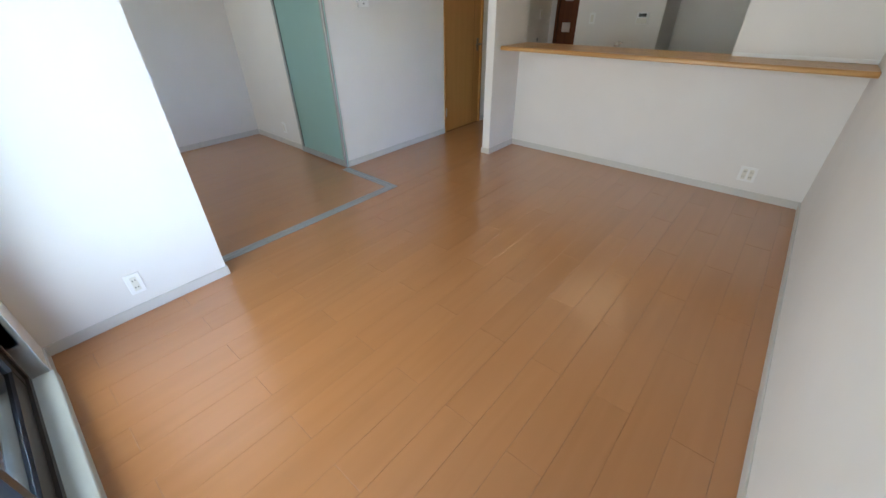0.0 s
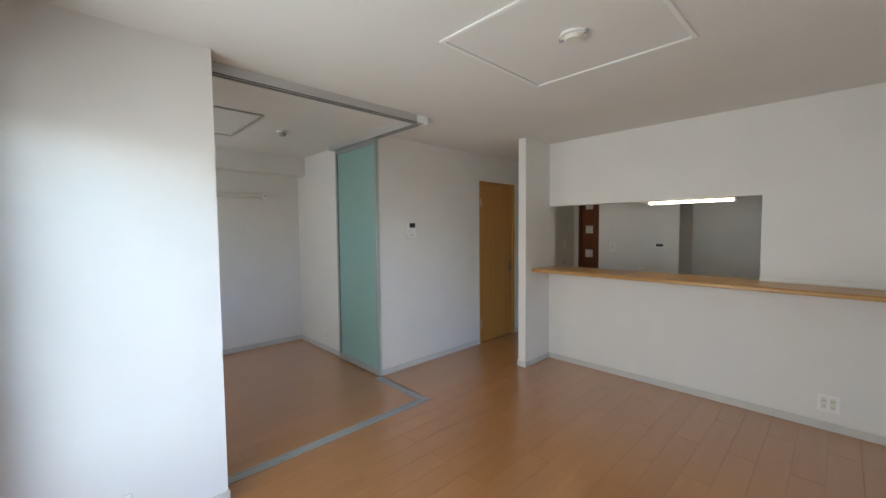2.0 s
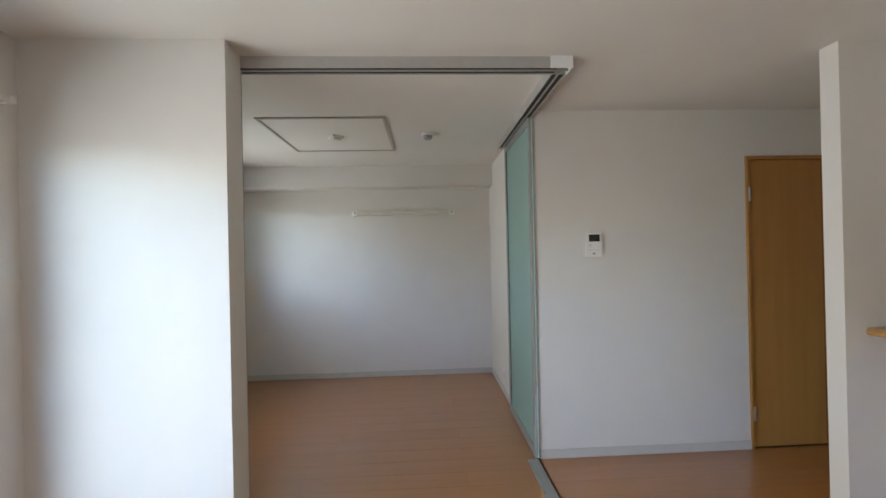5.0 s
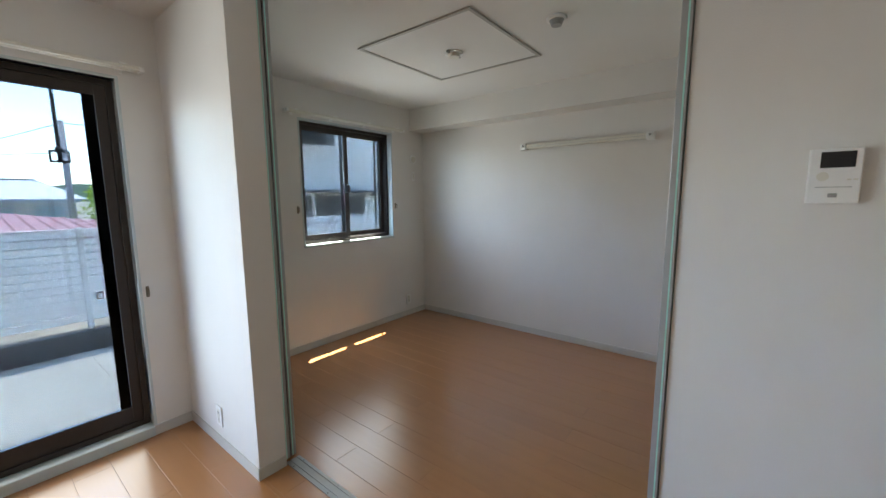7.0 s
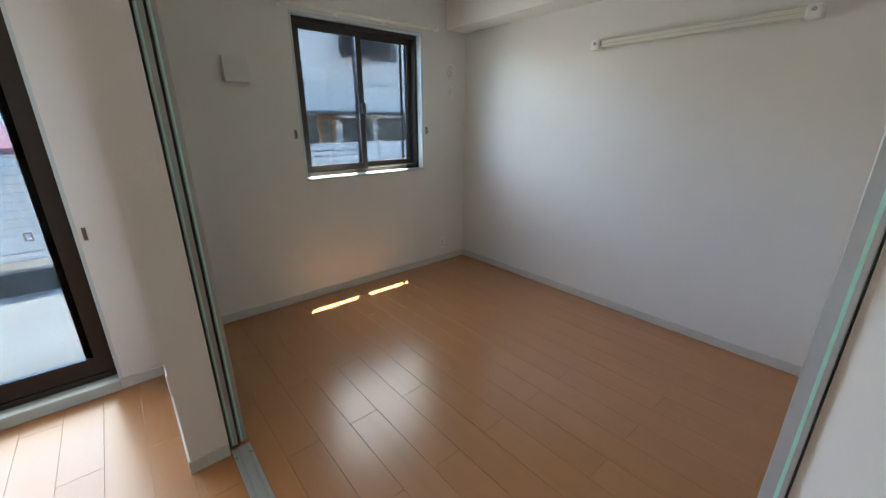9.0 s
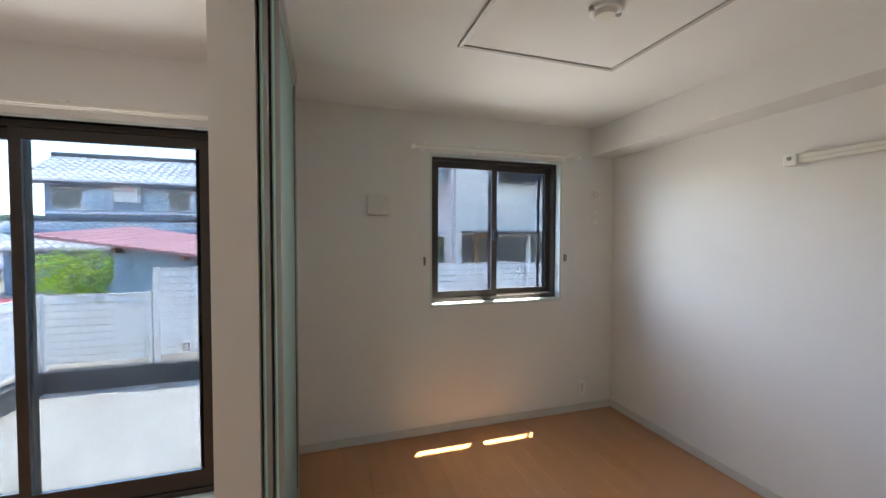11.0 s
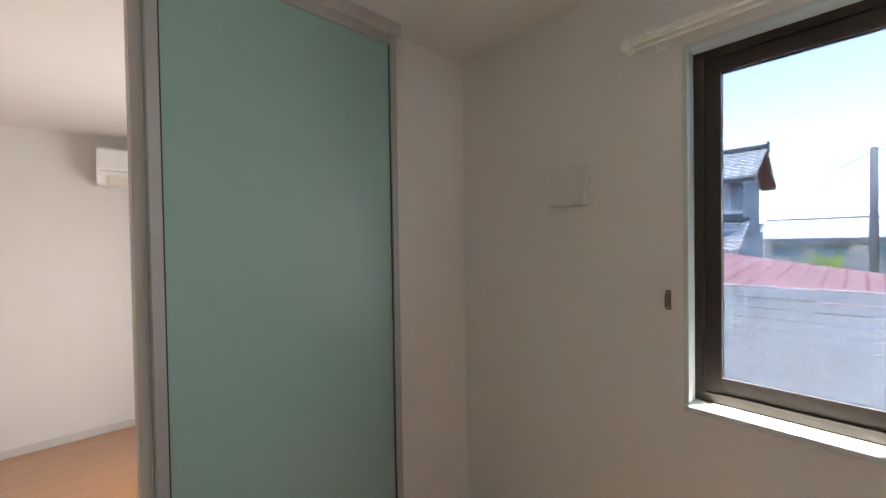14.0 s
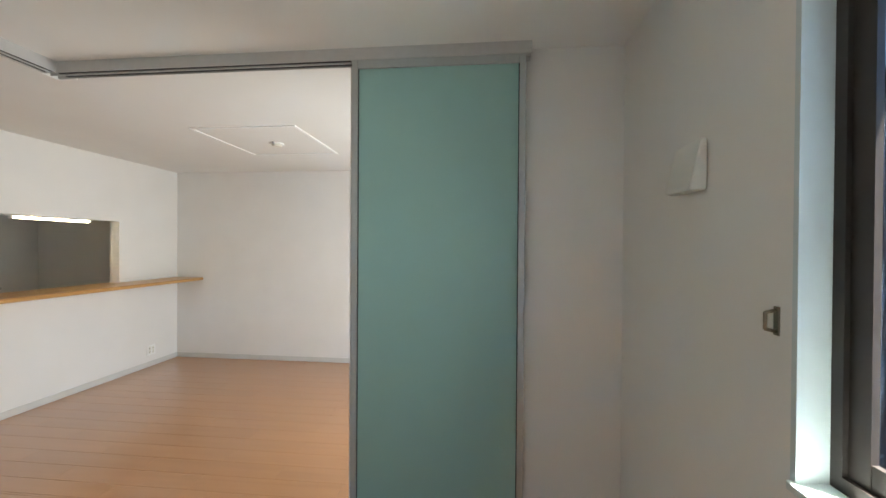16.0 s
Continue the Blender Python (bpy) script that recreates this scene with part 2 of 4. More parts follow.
def root_of(ob):
    while ob.parent:
        ob = ob.parent
    return ob


def part(name, bm, mat, parent, label="", smooth=False, local=False):
    """One mesh under a thing or a part. Meshes are given in world places unless local."""
    if not local:
        bmesh.ops.translate(bm, vec=-root_of(parent).location, verts=bm.verts)
    ob = new(name, mesh_of(name, bm, mat, smooth))
    ob.parent = parent
    if label:
        tagged(ob, label)
    return ob


def thing(name, loc, label, category, group="", kind=""):
    ob = new(name)
    ob.location = loc
    ob.empty_display_size = 0.05
    return tagged(ob, label, category, group, kind)


def solid(name, bm, mat, label, category, kind="", group="", smooth=False):
    return tagged(new(name, mesh_of(name, bm, mat, smooth)), label, category, group, kind)


def wall(name, along, u0, u1, t0, t1, z0, z1, holes=(), label="white wallpapered wall", mat=None):
    """A wall along x or y from u0 to u1, between t0 and t1 across, with holes (ua, ub, za, zb) right through."""
    bm = bmesh.new()
    cuts = sorted({u0, u1, *[h[0] for h in holes], *[h[1] for h in holes]})
    for a, b in zip(cuts, cuts[1:]):
        spans = [(z0, z1)]
        for h in holes:
            if h[0] <= a and b <= h[1]:
                cut = []
                for lo, hi in spans:
                    if h[2] > lo:
                        cut.append((lo, min(hi, h[2])))
                    if h[3] < hi:
                        cut.append((max(lo, h[3]), hi))
                spans = cut
        for lo, hi in spans:
            box(bm, *((a, b, t0, t1) if along == "x" else (t0, t1, a, b)), lo, hi)
    bmesh.ops.remove_doubles(bm, verts=bm.verts, dist=1e-5)
    return solid(name, bm, mat or WALLPAPER, label, "wall", "structure")


# ---- the shell ----
C = 2.40
EAST, NORTH, SOUTH, BSOUTH, BWEST, BNORTH, HALLX = 2.645, 4.60, 0.425, 0.0, -2.76, 2.92, -0.89
STUB0, STUBY = -0.143, 1.299

wall("wall_east", "y", 0.26, 6.74, EAST, EAST + 0.13, 0, C, label="plain white wallpapered wall of the living room")
wall("wall_south_living", "x", 0.0, EAST, 0.275, SOUTH, 0, C, [(0.205, 1.905, 0.0, 2.045)], "white wallpapered wall with a wide glazed door")
wall("wall_stub", "y", -0.15, STUBY, STUB0, 0.0, 0, C, label="short white wall end beside the sliding glass doors")
wall("wall_south_bedroom", "x", BWEST - 0.13, STUB0, -0.15, BSOUTH, 0, C, [(-2.232, -1.123, 0.972, 2.098)], "white wallpapered wall with a sliding window")
wall("wall_west_bedroom", "y", BSOUTH, BNORTH, BWEST - 0.13, BWEST, 0, C, label="plain white wallpapered bedroom wall")
wall("wall_north_bedroom", "x", BWEST - 0.13, HALLX - 0.12, BNORTH, BNORTH + 0.12, 0, C, label="plain white wallpapered bedroom wall behind the glass door")
wall("wall_hall", "y", 2.921, 7.02, HALLX - 0.12, HALLX, 0, C, [(4.445, 5.145, 0.0, 2.055)], "white wallpapered wall with an intercom and a wooden door")
wall("wall_wing", "y", 4.13, 4.72, -0.088, 0.0, 0, C, label="narrow white wing wall at the end of the counter")
wall("wall_counter", "x", 0.0, EAST, NORTH, NORTH + 0.11, 0, C, [(0.0, 1.84, 1.006, 1.713)], "white half wall with a serving opening above the counter")
wall("wall_kitchen_back", "x", -0.08, 0.91, 6.05, 6.90, 0, C, label="white kitchen wall with a heater control")
wall("wall_kitchen_recess", "x", 0.91, EAST, 6.64, 6.74, 0, C, label="white wall at the back of the kitchen")
wall("wall_hall_end", "x", HALLX, -0.08, 6.90, 7.02, 0, C, [(-0.80, -0.12, 0.0, 2.02)], "white wall at the end of the hall")
# Unseen walls behind the closed doors, added to stop daylight leaking in.
solid("wall_hall_closing", boxes((-0.85, -0.08, 7.35, 7.45, 0, C)), WALLPAPER, "unseen white wall added beyond the hall door", "wall", "structure")
solid("wall_leak_block_back", boxes((-1.85, -1.75, 4.2, 5.4, 0, C)), WALLPAPER, "unseen white wall added behind the wooden door", "wall", "structure")
for y in (4.15, 5.35):
    solid("wall_leak_block_side", boxes((-1.75, HALLX - 0.12, y, y + 0.1, 0, C)), WALLPAPER, "unseen white wall added to block light behind the door", "wall", "structure")
bm = boxes((BWEST - 0.13, EAST + 0.13, -0.15, 7.5, C, C + 0.25))
solid("ceiling", bm, CEILING, "white papered ceiling", "ceiling", "structure")
solid("beam", boxes((BWEST, -2.527, 0.0, BNORTH, 2.168, C)), WALLPAPER, "white boxed beam under the bedroom ceiling", "beam", "structure")
# unseen upper storey and overhang, added to keep the sun off the recessed door
wall("wall_upper_storey", "x", BWEST - 0.13, EAST + 4.0, -0.15, 0.05, C + 0.25, 5.4, label="unseen pale upper storey wall added outside", mat=WHITEWALL)
solid("overhang", boxes((0.0, EAST + 4.0, -0.15, 0.275, C + 0.002, C + 0.252)), WHITEWALL, "unseen pale overhang added to shade the door", "overhang", "structure")
solid("wall_outer_side", boxes((EAST + 0.13, EAST + 4.0, 0.26, 0.40, -0.4, C + 0.25)), WHITEWALL, "pale rendered outer wall", "wall", "structure")
solid("foundation", boxes((BWEST - 0.10, 0.0, -0.14, 0.26, -0.42, -0.03), (0.0, EAST + 0.1, 0.30, 0.42, -0.42, -0.03)), KERB, "grey concrete foundation under the outer wall", "foundation", "structure")
solid("roof", boxes((BWEST - 0.5, EAST + 4.2, -0.7, 7.9, 5.4, 5.55)), METALROOF, "flat pale roof over the building", "roof", "structure")


def baseboard(rows, label="pale grey vinyl baseboard"):
    bm = bmesh.new()
    for r in rows:
        box(bm, *r, 0.0, 0.062, bevel=0.002)
    return solid("baseboard", bm, BASEBOARD, label, "baseboard", "structure")


B = 0.009
baseboard([(EAST - B, EAST, SOUTH + B, NORTH - B)])
baseboard([(0.0, EAST, NORTH - B, NORTH)])
baseboard([(0.0, B, 4.13 - B, NORTH - B), (-0.088 - B, 0.0, 4.13 - B, 4.13), (-0.088 - B, -0.088, 4.13, 4.72)])
baseboard([(0.0, 0.205, SOUTH, SOUTH + B), (1.905, EAST - B, SOUTH, SOUTH + B)])
baseboard([(0.0, B, SOUTH + B, STUBY), (STUB0 + 0.002, B, STUBY, STUBY + B)])
baseboard([(HALLX, HALLX + B, 2.921, 4.43)])
baseboard([(HALLX, HALLX + B, 5.16, 6.9)])
baseboard([(BWEST + B, STUB0 - B, 0.0, B)])
baseboard([(BWEST, BWEST + B, 0.0, BNORTH)])
baseboard([(BWEST + B, HALLX - 0.12, BNORTH - B, BNORTH)])
baseboard([(STUB0 - B, STUB0, B, 0.40)])
baseboard([(-0.08, 0.91, 6.05 - B, 6.05), (0.91, 0.91 + B, 6.05, 6.64), (0.91 + B, EAST, 6.64 - B, 6.64)])


def hatch(name, x0, x1, y0, y1, label, trim):
    t = thing(name, ((x0 + x1) / 2, (y0 + y1) / 2, C), label, "ceiling panel", "ceiling panels")
    w, d = 0.022, 0.010
    for r in ((x0, x1, y0, y0 + w), (x0, x1, y1 - w, y1), (x0, x0 + w, y0 + w, y1 - w), (x1 - w, x1, y0 + w, y1 - w)):
        part("trim", boxes((*r, C - d, C), bevel=0.002), trim, t)
    part("panel", boxes((x0 + w + 0.003, x1 - w - 0.003, y0 + w + 0.003, y1 - w - 0.003, C - 0.004, C), bevel=0.001), CEILING, t)
    return t


hatch("ceiling_hatch", 0.86, 1.755, 2.095, 2.985, "white framed ceiling panel in the living room", WHITEPL)
hatch("ceiling_hatch", -1.876, -0.98, 0.99, 1.897, "white ceiling panel in the bedroom, frame greyed as if shaded", SHADETRIM)


def rosette(x, y, z, label):
    t = thing("ceiling_rosette", (x, y, z), label, "ceiling rosette", "ceiling rosettes")
    bm = bmesh.new()
    rod(bm, (x, y, z), (x, y, z - 0.012), 0.062, 32)
    part("base", bm, WHITEPL, t, smooth=False)
    bm = bmesh.new()
    rod(bm, (x, y, z - 0.012), (x, y, z - 0.030), 0.045, 32, 0.038)
    part("socket", bm, CREAMPL, t)
    for s in (-1, 1):
        part("bracket", boxes((x + s * 0.062 - 0.012, x + s * 0.062 + 0.012, y - 0.008, y + 0.008, z - 0.016, z), bevel=0.002), GREYPL, t, "dark metal bracket")
    return t


rosette(1.35, 2.515, C - 0.004, "round white lamp socket on the living room ceiling panel")
rosette(-1.445, 1.447, C - 0.004, "round white lamp socket on the bedroom ceiling panel")
t = thing("smoke_alarm", (-1.40, 2.20, C), "small round white smoke alarm on the bedroom ceiling", "smoke alarm")
bm = bmesh.new()
rod(bm, (-1.40, 2.20, C), (-1.40, 2.20, C - 0.014), 0.055, 32)
part("base", bm, WHITEPL, t)
bm = bmesh.new()
rod(bm, (-1.40, 2.20, C - 0.014), (-1.40, 2.20, C - 0.042), 0.040, 28, 0.028)
part("sensor_head", bm, GREYPL, t, "grey sensor head")

# ---- sliding glass doors with their tracks ----
t = thing("sliding_door_track", (-0.185, 2.865, C), "grey aluminium ceiling track that turns a corner above the glass doors", "track")


def channel(bm, along, u0, u1, c, z, wide=0.074, tall=0.056):
    """One extruded profile with two open slots side by side, seen from below."""
    h, lo, up = wide / 2, z - tall, z - tall * 0.4
    comb = [(-h, z), (-h, lo), (-h + 0.005, lo), (-h + 0.005, up), (-0.004, up), (-0.004, lo), (0.004, lo), (0.004, up), (h - 0.005, up), (h - 0.005, lo), (h, lo), (h, z)]
    return prism(bm, [(c + p, q) for p, q in comb], along, u0, u1)


part("long_rail", channel(bmesh.new(), "y", 0.430, 2.902, -0.185, C), TRACKALU, t)
part("short_rail", channel(bmesh.new(), "x", -1.70, -0.222, 2.865, C), TRACKALU, t)
part("end_cap", boxes((-0.224, -0.142, 2.902, 2.912, C - 0.060, C), (-0.148, -0.138, 2.80, 2.912, C - 0.060, C), bevel=0.002), WHITEPL, t, "white plastic end cap")
# Near-black strips set into the slots stand in for the shade inside them.
for along, u0, u1, c, z in (("y", 0.432, 1.28, -0.185, C - 0.037), ("y", 1.28, 2.84, -0.185, C - 0.050), ("x", -1.698, -0.870, 2.865, C - 0.037), ("x", -0.870, -0.224, 2.865, C - 0.050)):
    for d in (-0.0185, 0.0185):
        r = (c + d - 0.012, c + d + 0.012)
        part("slot_shade", boxes((u0, u1, *r, z - 0.001, z + 0.001) if along == "x" else (*r, u0, u1, z - 0.001, z + 0.001)), ALUDARK, t, "dark strip painted as the shade in a track slot")
t = thing("floor_track", (-0.185, 2.865, 0.0), "flat aluminium floor track with grooves along the bedroom edge", "track")
for along, u0, u1, c in (("y", 1.286, 2.902, -0.185), ("x", -0.88, -0.222, 2.865)):
    bm = bmesh.new()
    for a, b, h in ((-0.038, -0.022, 0.005), (-0.022, -0.014, 0.0015), (-0.014, 0.014, 0.005), (0.014, 0.022, 0.0015), (0.022, 0.038, 0.005)):
        r = (c + a, c + b)
        box(bm, *((u0, u1, *r) if along == "x" else (*r, u0, u1)), 0.0005, h)
    part("rail", bm, ALU, t)
    k = 0
    while u0 + 0.06 + k * 0.3 < u1:
        for d in (-0.030, 0.030):
            u = u0 + 0.06 + k * 0.3
            p = (u, c + d) if along == "x" else (c + d, u)
            sc = bmesh.new()
            rod(sc, (*p, 0.005), (*p, 0.0058), 0.0035, 10)
            part("screw", sc, ALUDARK, t)
        k += 1


def glass_door(name, along, u0, u1, c, label, th=0.014):
    """A full-height sliding door: aluminium frame, frosted pane, edge strips and guide block."""
    z0, z1, s = 0.010, C - 0.040, 0.029
    def b(ua, ub, ta, tb, za, zb):
        return (ua, ub, ta, tb, za, zb) if along == "x" else (ta, tb, ua, ub, za, zb)
    t = thing(name, b((u0 + u1) / 2, 0, c, 0, z0, 0)[0::2] if along == "x" else (c, (u0 + u1) / 2, z0), label, "sliding door", "frosted glass doors")
    f0, f1 = c - th, c + th
    for a, e, q in ((u0, u0 + s, u0 + s), (u1 - s, u1, u1 - s - 0.004)):
        part("stile", boxes(b(a, e, f0, f1, z0, z1), bevel=0.002), ALU, t)
        part("seal", boxes(b(q, q + 0.004, c - 0.006, c + 0.006, z0 + 0.060, z1 - 0.055)), ALUDARK, t, "dark rubber seal")
    part("top_rail", boxes(b(u0 + s, u1 - s, f0 + 0.001, f1 - 0.001, z1 - 0.055, z1), bevel=0.002), ALU, t)
    part("bottom_rail", boxes(b(u0 + s, u1 - s, f0 + 0.001, f1 - 0.001, z0, z0 + 0.060), bevel=0.002), ALU, t)
    part("pane", boxes(b(u0 + s, u1 - s, c - 0.003, c + 0.003, z0 + 0.058, z1 - 0.053)), FROST, t, "frosted green glass pane")
    for a in (u0 - 0.0005, u1 - 0.001):
        part("glass_edge", boxes(b(a, a + 0.0015, c + 0.003, c + 0.009, z0 + 0.002, z1 - 0.002)), GREENEDGE, t, "bright mint glass edge")
    for a in (u0 + 0.05, u1 - 0.10):
        part("hanger", boxes(b(a, a + 0.05, c - 0.006, c + 0.004, z1, z1 + 0.012)), ALUDARK, t, "dark roller hanger")
    return t


glass_door("sliding_glass_door", "y", 0.455, 1.269, -0.2035, "frosted green glass sliding door pushed back along the short wall")
glass_door("sliding_glass_door", "y", 0.455, 1.273, -0.1665, "frosted green glass sliding door stacked against the short wall")
glass_door("sliding_glass_door", "x", -1.670, -0.876, 2.899, "frosted green glass sliding door open against the bedroom wall", 0.018)


# ---- windows ----
def sash(parent, name, x0, x1, y, z0, z1, stile, top, bottom, wide_meet=0):
    p = part(name, boxes((x0, x0 + stile, y - 0.017, y + 0.017, z0, z1), (x1 - stile, x1, y - 0.017, y + 0.017, z0, z1),
                         (x0 + stile, x1 - stile, y - 0.015, y + 0.015, z1 - top, z1), (x0 + stile, x1 - stile, y - 0.015, y + 0.015, z0, z0 + bottom)), BRONZE, parent)
    g = part("pane", boxes((x0 + stile, x1 - stile, y - 0.003, y + 0.003, z0 + bottom, z1 - top)), GLASS if z0 > 0.5 else DOORGLASS, p, "glass pane tinted dark to dim the view")
    # Shadow off, so daylight enters without the tint's loss.
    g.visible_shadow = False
    return p


def sliding_window(name, x0, x1, z0, z1, y_in, meet, stile, top, bottom, label, inner_right):
    w = thing(name, ((x0 + x1) / 2, y_in, z0), label, "window", "", "structure")
    f = 0.030
    y0, y1 = y_in - 0.095, y_in
    part("window_frame", boxes((x0, x0 + f, y0, y1, z0, z1), (x1 - f, x1, y0, y1, z0, z1), (x0 + f, x1 - f, y0, y1, z1 - f, z1), (x0 + f, x1 - f, y0, y1, z0, z0 + f)), BRONZE, w, "dark bronze frame")
    part("track_rib", boxes((x0 + f, x1 - f, y_in - 0.050, y_in - 0.046, z0 + f, z0 + f + 0.010)), ALU, w)
    h = stile / 2
    ya, yb = y_in - 0.028, y_in - 0.068
    left_y, right_y = (ya, yb) if inner_right == "low" else (yb, ya)
    a = sash(w, "sash", x0 + f, meet + h, left_y, z0 + f, z1 - f, stile, top, bottom)
    b = sash(w, "sash", meet - h, x1 - f, right_y, z0 + f, z1 - f, stile, top, bottom)
    return w, a, b


t, sa, sb = sliding_window("window_1", 0.205, 1.905, 0.062, 2.045, 0.365, 1.065, 0.048, 0.055, 0.095, "wide sliding glass door with a dark bronze frame", "low")
part("threshold", boxes((0.205, 1.905, 0.300, SOUTH + 0.016, 0.0, 0.060), bevel=0.004), SILLPL, t, "raised white threshold board")
part("jamb_lining", boxes((0.190, 0.205, 0.365, SOUTH + 0.002, 0.060, 2.045), bevel=0.001), SILLPL, t)
part("jamb_lining", boxes((1.905, 1.920, 0.365, SOUTH + 0.002, 0.060, 2.045), bevel=0.001), SILLPL, t)
part("head_lining", boxes((0.190, 1.920, 0.365, SOUTH + 0.002, 2.045, 2.060), bevel=0.001), SILLPL, t)
part("latch", boxes((0.345, 0.376, 0.352, 0.360, 0.899, 0.905), (0.345, 0.376, 0.352, 0.360, 0.865, 0.871), (0.370, 0.376, 0.352, 0.360, 0.871, 0.899), (0.345, 0.351, 0.352, 0.360, 0.871, 0.899), (0.351, 0.362, 0.353, 0.359, 0.883, 0.888)), GREYPL, sa, "small grey loop latch")
part("screen_stile", boxes((0.236, 0.322, 0.266, 0.282, 0.09, 2.015), bevel=0.002), BRONZE, t, "dark stile of the insect screen outside")
part("notice", boxes((0.40, 0.50, 0.342, 0.344, 1.985, 2.0)), CREAMPL, sa, "pale sticker strip")

t, sa, sb = sliding_window("window_2", -2.232, -1.123, 0.982, 2.098, -0.062, -1.668, 0.044, 0.048, 0.050, "two-pane sliding window with a dark bronze frame", "high")
part("window_sill", boxes((-2.240, -1.115, -0.062, 0.014, 0.960, 0.982), bevel=0.003), SILLPL, t, "white sill board")
part("jamb_lining", boxes((-1.127, -1.113, -0.062, 0.003, 0.982, 2.098)), SILLPL, t)
part("jamb_lining", boxes((-2.242, -2.228, -0.062, 0.003, 0.982, 2.098)), SILLPL, t)
part("head_lining", boxes((-2.242, -1.113, -0.062, 0.003, 2.094, 2.108)), SILLPL, t)
lock = part("crescent_lock", boxes((-1.684, -1.652, -0.070, -0.030, 1.46, 1.535), bevel=0.004), BLACKPL, t, "black crescent lock")
part("lever", boxes((-1.662, -1.650, -0.046, -0.032, 1.478, 1.520), bevel=0.002), BLACKPL, lock)
# insect screen stile and outer rail
part("screen_stile", boxes((-2.175, -2.150, -0.150, -0.140, 1.01, 2.07), bevel=0.001), ALU, t, "pale aluminium screen stile")
part("screen_stile", boxes((-2.120, -2.098, -0.150, -0.140, 1.01, 2.07), bevel=0.001), ALU, t, "pale aluminium screen stile")
part("screen_rail", boxes((-2.232, -1.123, -0.152, -0.142, 2.045, 2.075)), BRONZE, t)


def curtain_rail(x0, x1, y, z, label):
    t = thing("curtain_rail", ((x0 + x1) / 2, y, z), label, "curtain rail", "curtain rails")
    for dy in (0.045, 0.085):
        r = part("rail", boxes((x0, x1, y + dy - 0.009, y + dy + 0.009, z - 0.008, z + 0.010), bevel=0.003), CREAMPL, t)
        for x in (x0, x1):
            part("end_cap", boxes((x - 0.012, x + 0.012, y + dy - 0.012, y + dy + 0.012, z - 0.014, z + 0.012), bevel=0.003), WHITEPL, r)
    n = 4
    for i in range(n):
        x = x0 + 0.08 + (x1 - x0 - 0.16) * i / (n - 1)
        part("bracket", boxes((x - 0.014, x + 0.014, y, y + 0.098, z + 0.010, z + 0.018), (x - 0.016, x + 0.016, y, y + 0.006, z - 0.02, z + 0.03), bevel=0.001), WHITEPL, t)
    return t


curtain_rail(0.105, 2.065, SOUTH, 2.095, "cream double curtain rail above the glass door")
curtain_rail(-2.345, -0.975, BSOUTH, 2.135, "cream double curtain rail above the bedroom window")


def tie_hook(x, y, z):
    t = thing("curtain_hook", (x, y, z), "small aged brass curtain tie hook on the wall", "hook", "curtain hooks")
    part("plate", boxes((x - 0.008, x + 0.008, y, y + 0.004, z - 0.032, z + 0.032), bevel=0.001), BRASS, t)
    bm = bmesh.new()
    rod(bm, (x, y + 0.003, z + 0.024), (x, y + 0.026, z + 0.018), 0.004, 10)
    rod(bm, (x, y + 0.026, z + 0.019), (x, y + 0.026, z - 0.019), 0.004, 10)
    rod(bm, (x, y + 0.026, z - 0.018), (x, y + 0.003, z - 0.024), 0.004, 10)
    part("loop", bm, BRASS, t, smooth=True)
    return t


tie_hook(0.165, SOUTH, 0.877)
tie_hook(1.985, SOUTH, 0.835)
tie_hook(-1.070, BSOUTH, 1.306)
tie_hook(-2.275, BSOUTH, 1.315)


# ---- wall fittings ----
def wall_vent(x, y, z, label):
    """A square air inlet whose cover leans out at the bottom."""
    t = thing("wall_vent", (x, y, z), label, "air vent", "square wall vents")
    h = 0.075
    bm = bmesh.new()
    prism(bm, [(y + 0.004, z - h), (y + 0.052, z - h), (y + 0.052, z - h + 0.010), (y + 0.018, z + h), (y + 0.004, z + h)], "x", x - h, x + h)
    bmesh.ops.bevel(bm, geom=list(bm.edges), offset=0.003, segments=2, affect="EDGES")
    part("cover", bm, VENTPL, t)
    part("back_plate", boxes((x - h + 0.008, x + h - 0.008, y, y + 0.006, z - h + 0.008, z + h - 0.008)), CREAMPL, t)
    return t


wall_vent(-0.730, BSOUTH, 1.712, "square white air inlet cover on the bedroom wall")
wall_vent(2.210, SOUTH, 1.675, "square white air inlet cover on the living room wall")


def face(facing, c, u, z, w, h, d0, d1):
    """A box on a wall: facing '+x', '-x', '+y' or '-y', the wall's place c, the middle u, z."""
    s = 1 if facing[0] == "+" else -1
    a, b = sorted((c + s * d0, c + s * d1))
    if facing[1] == "y":
        return (u - w / 2, u + w / 2, a, b, z - h / 2, z + h / 2)
    return (a, b, u - w / 2, u + w / 2, z - h / 2, z + h / 2)


def outlet(facing, c, u, z, label, gangs=1, slots=2):
    x, y = (c, u) if facing[1] == "x" else (u, c)
    t = thing("wall_outlet", (x, y, z), label, "wall outlet", "wall outlets")
    w = 0.070 + 0.046 * (gangs - 1)
    part("plate", boxes(face(facing, c, u, z, w, 0.120, 0, 0.008), bevel=0.003, seg=2), WHITEPL, t)
    for g in range(gangs):
        uu = u + (g - (gangs - 1) / 2) * 0.046
        ins = part("insert", boxes(face(facing, c, uu, z, 0.030, 0.084, 0.008, 0.010), bevel=0.0008), CREAMPL, t)
        for k in range(slots):
            zz = z + (k - (slots - 1) / 2) * 0.042
            for s in (-0.006, 0.006):
                part("slot", boxes(face(facing, c, uu + s, zz, 0.003, 0.010, 0.0095, 0.0105)), BLACKPL, ins)
    return t


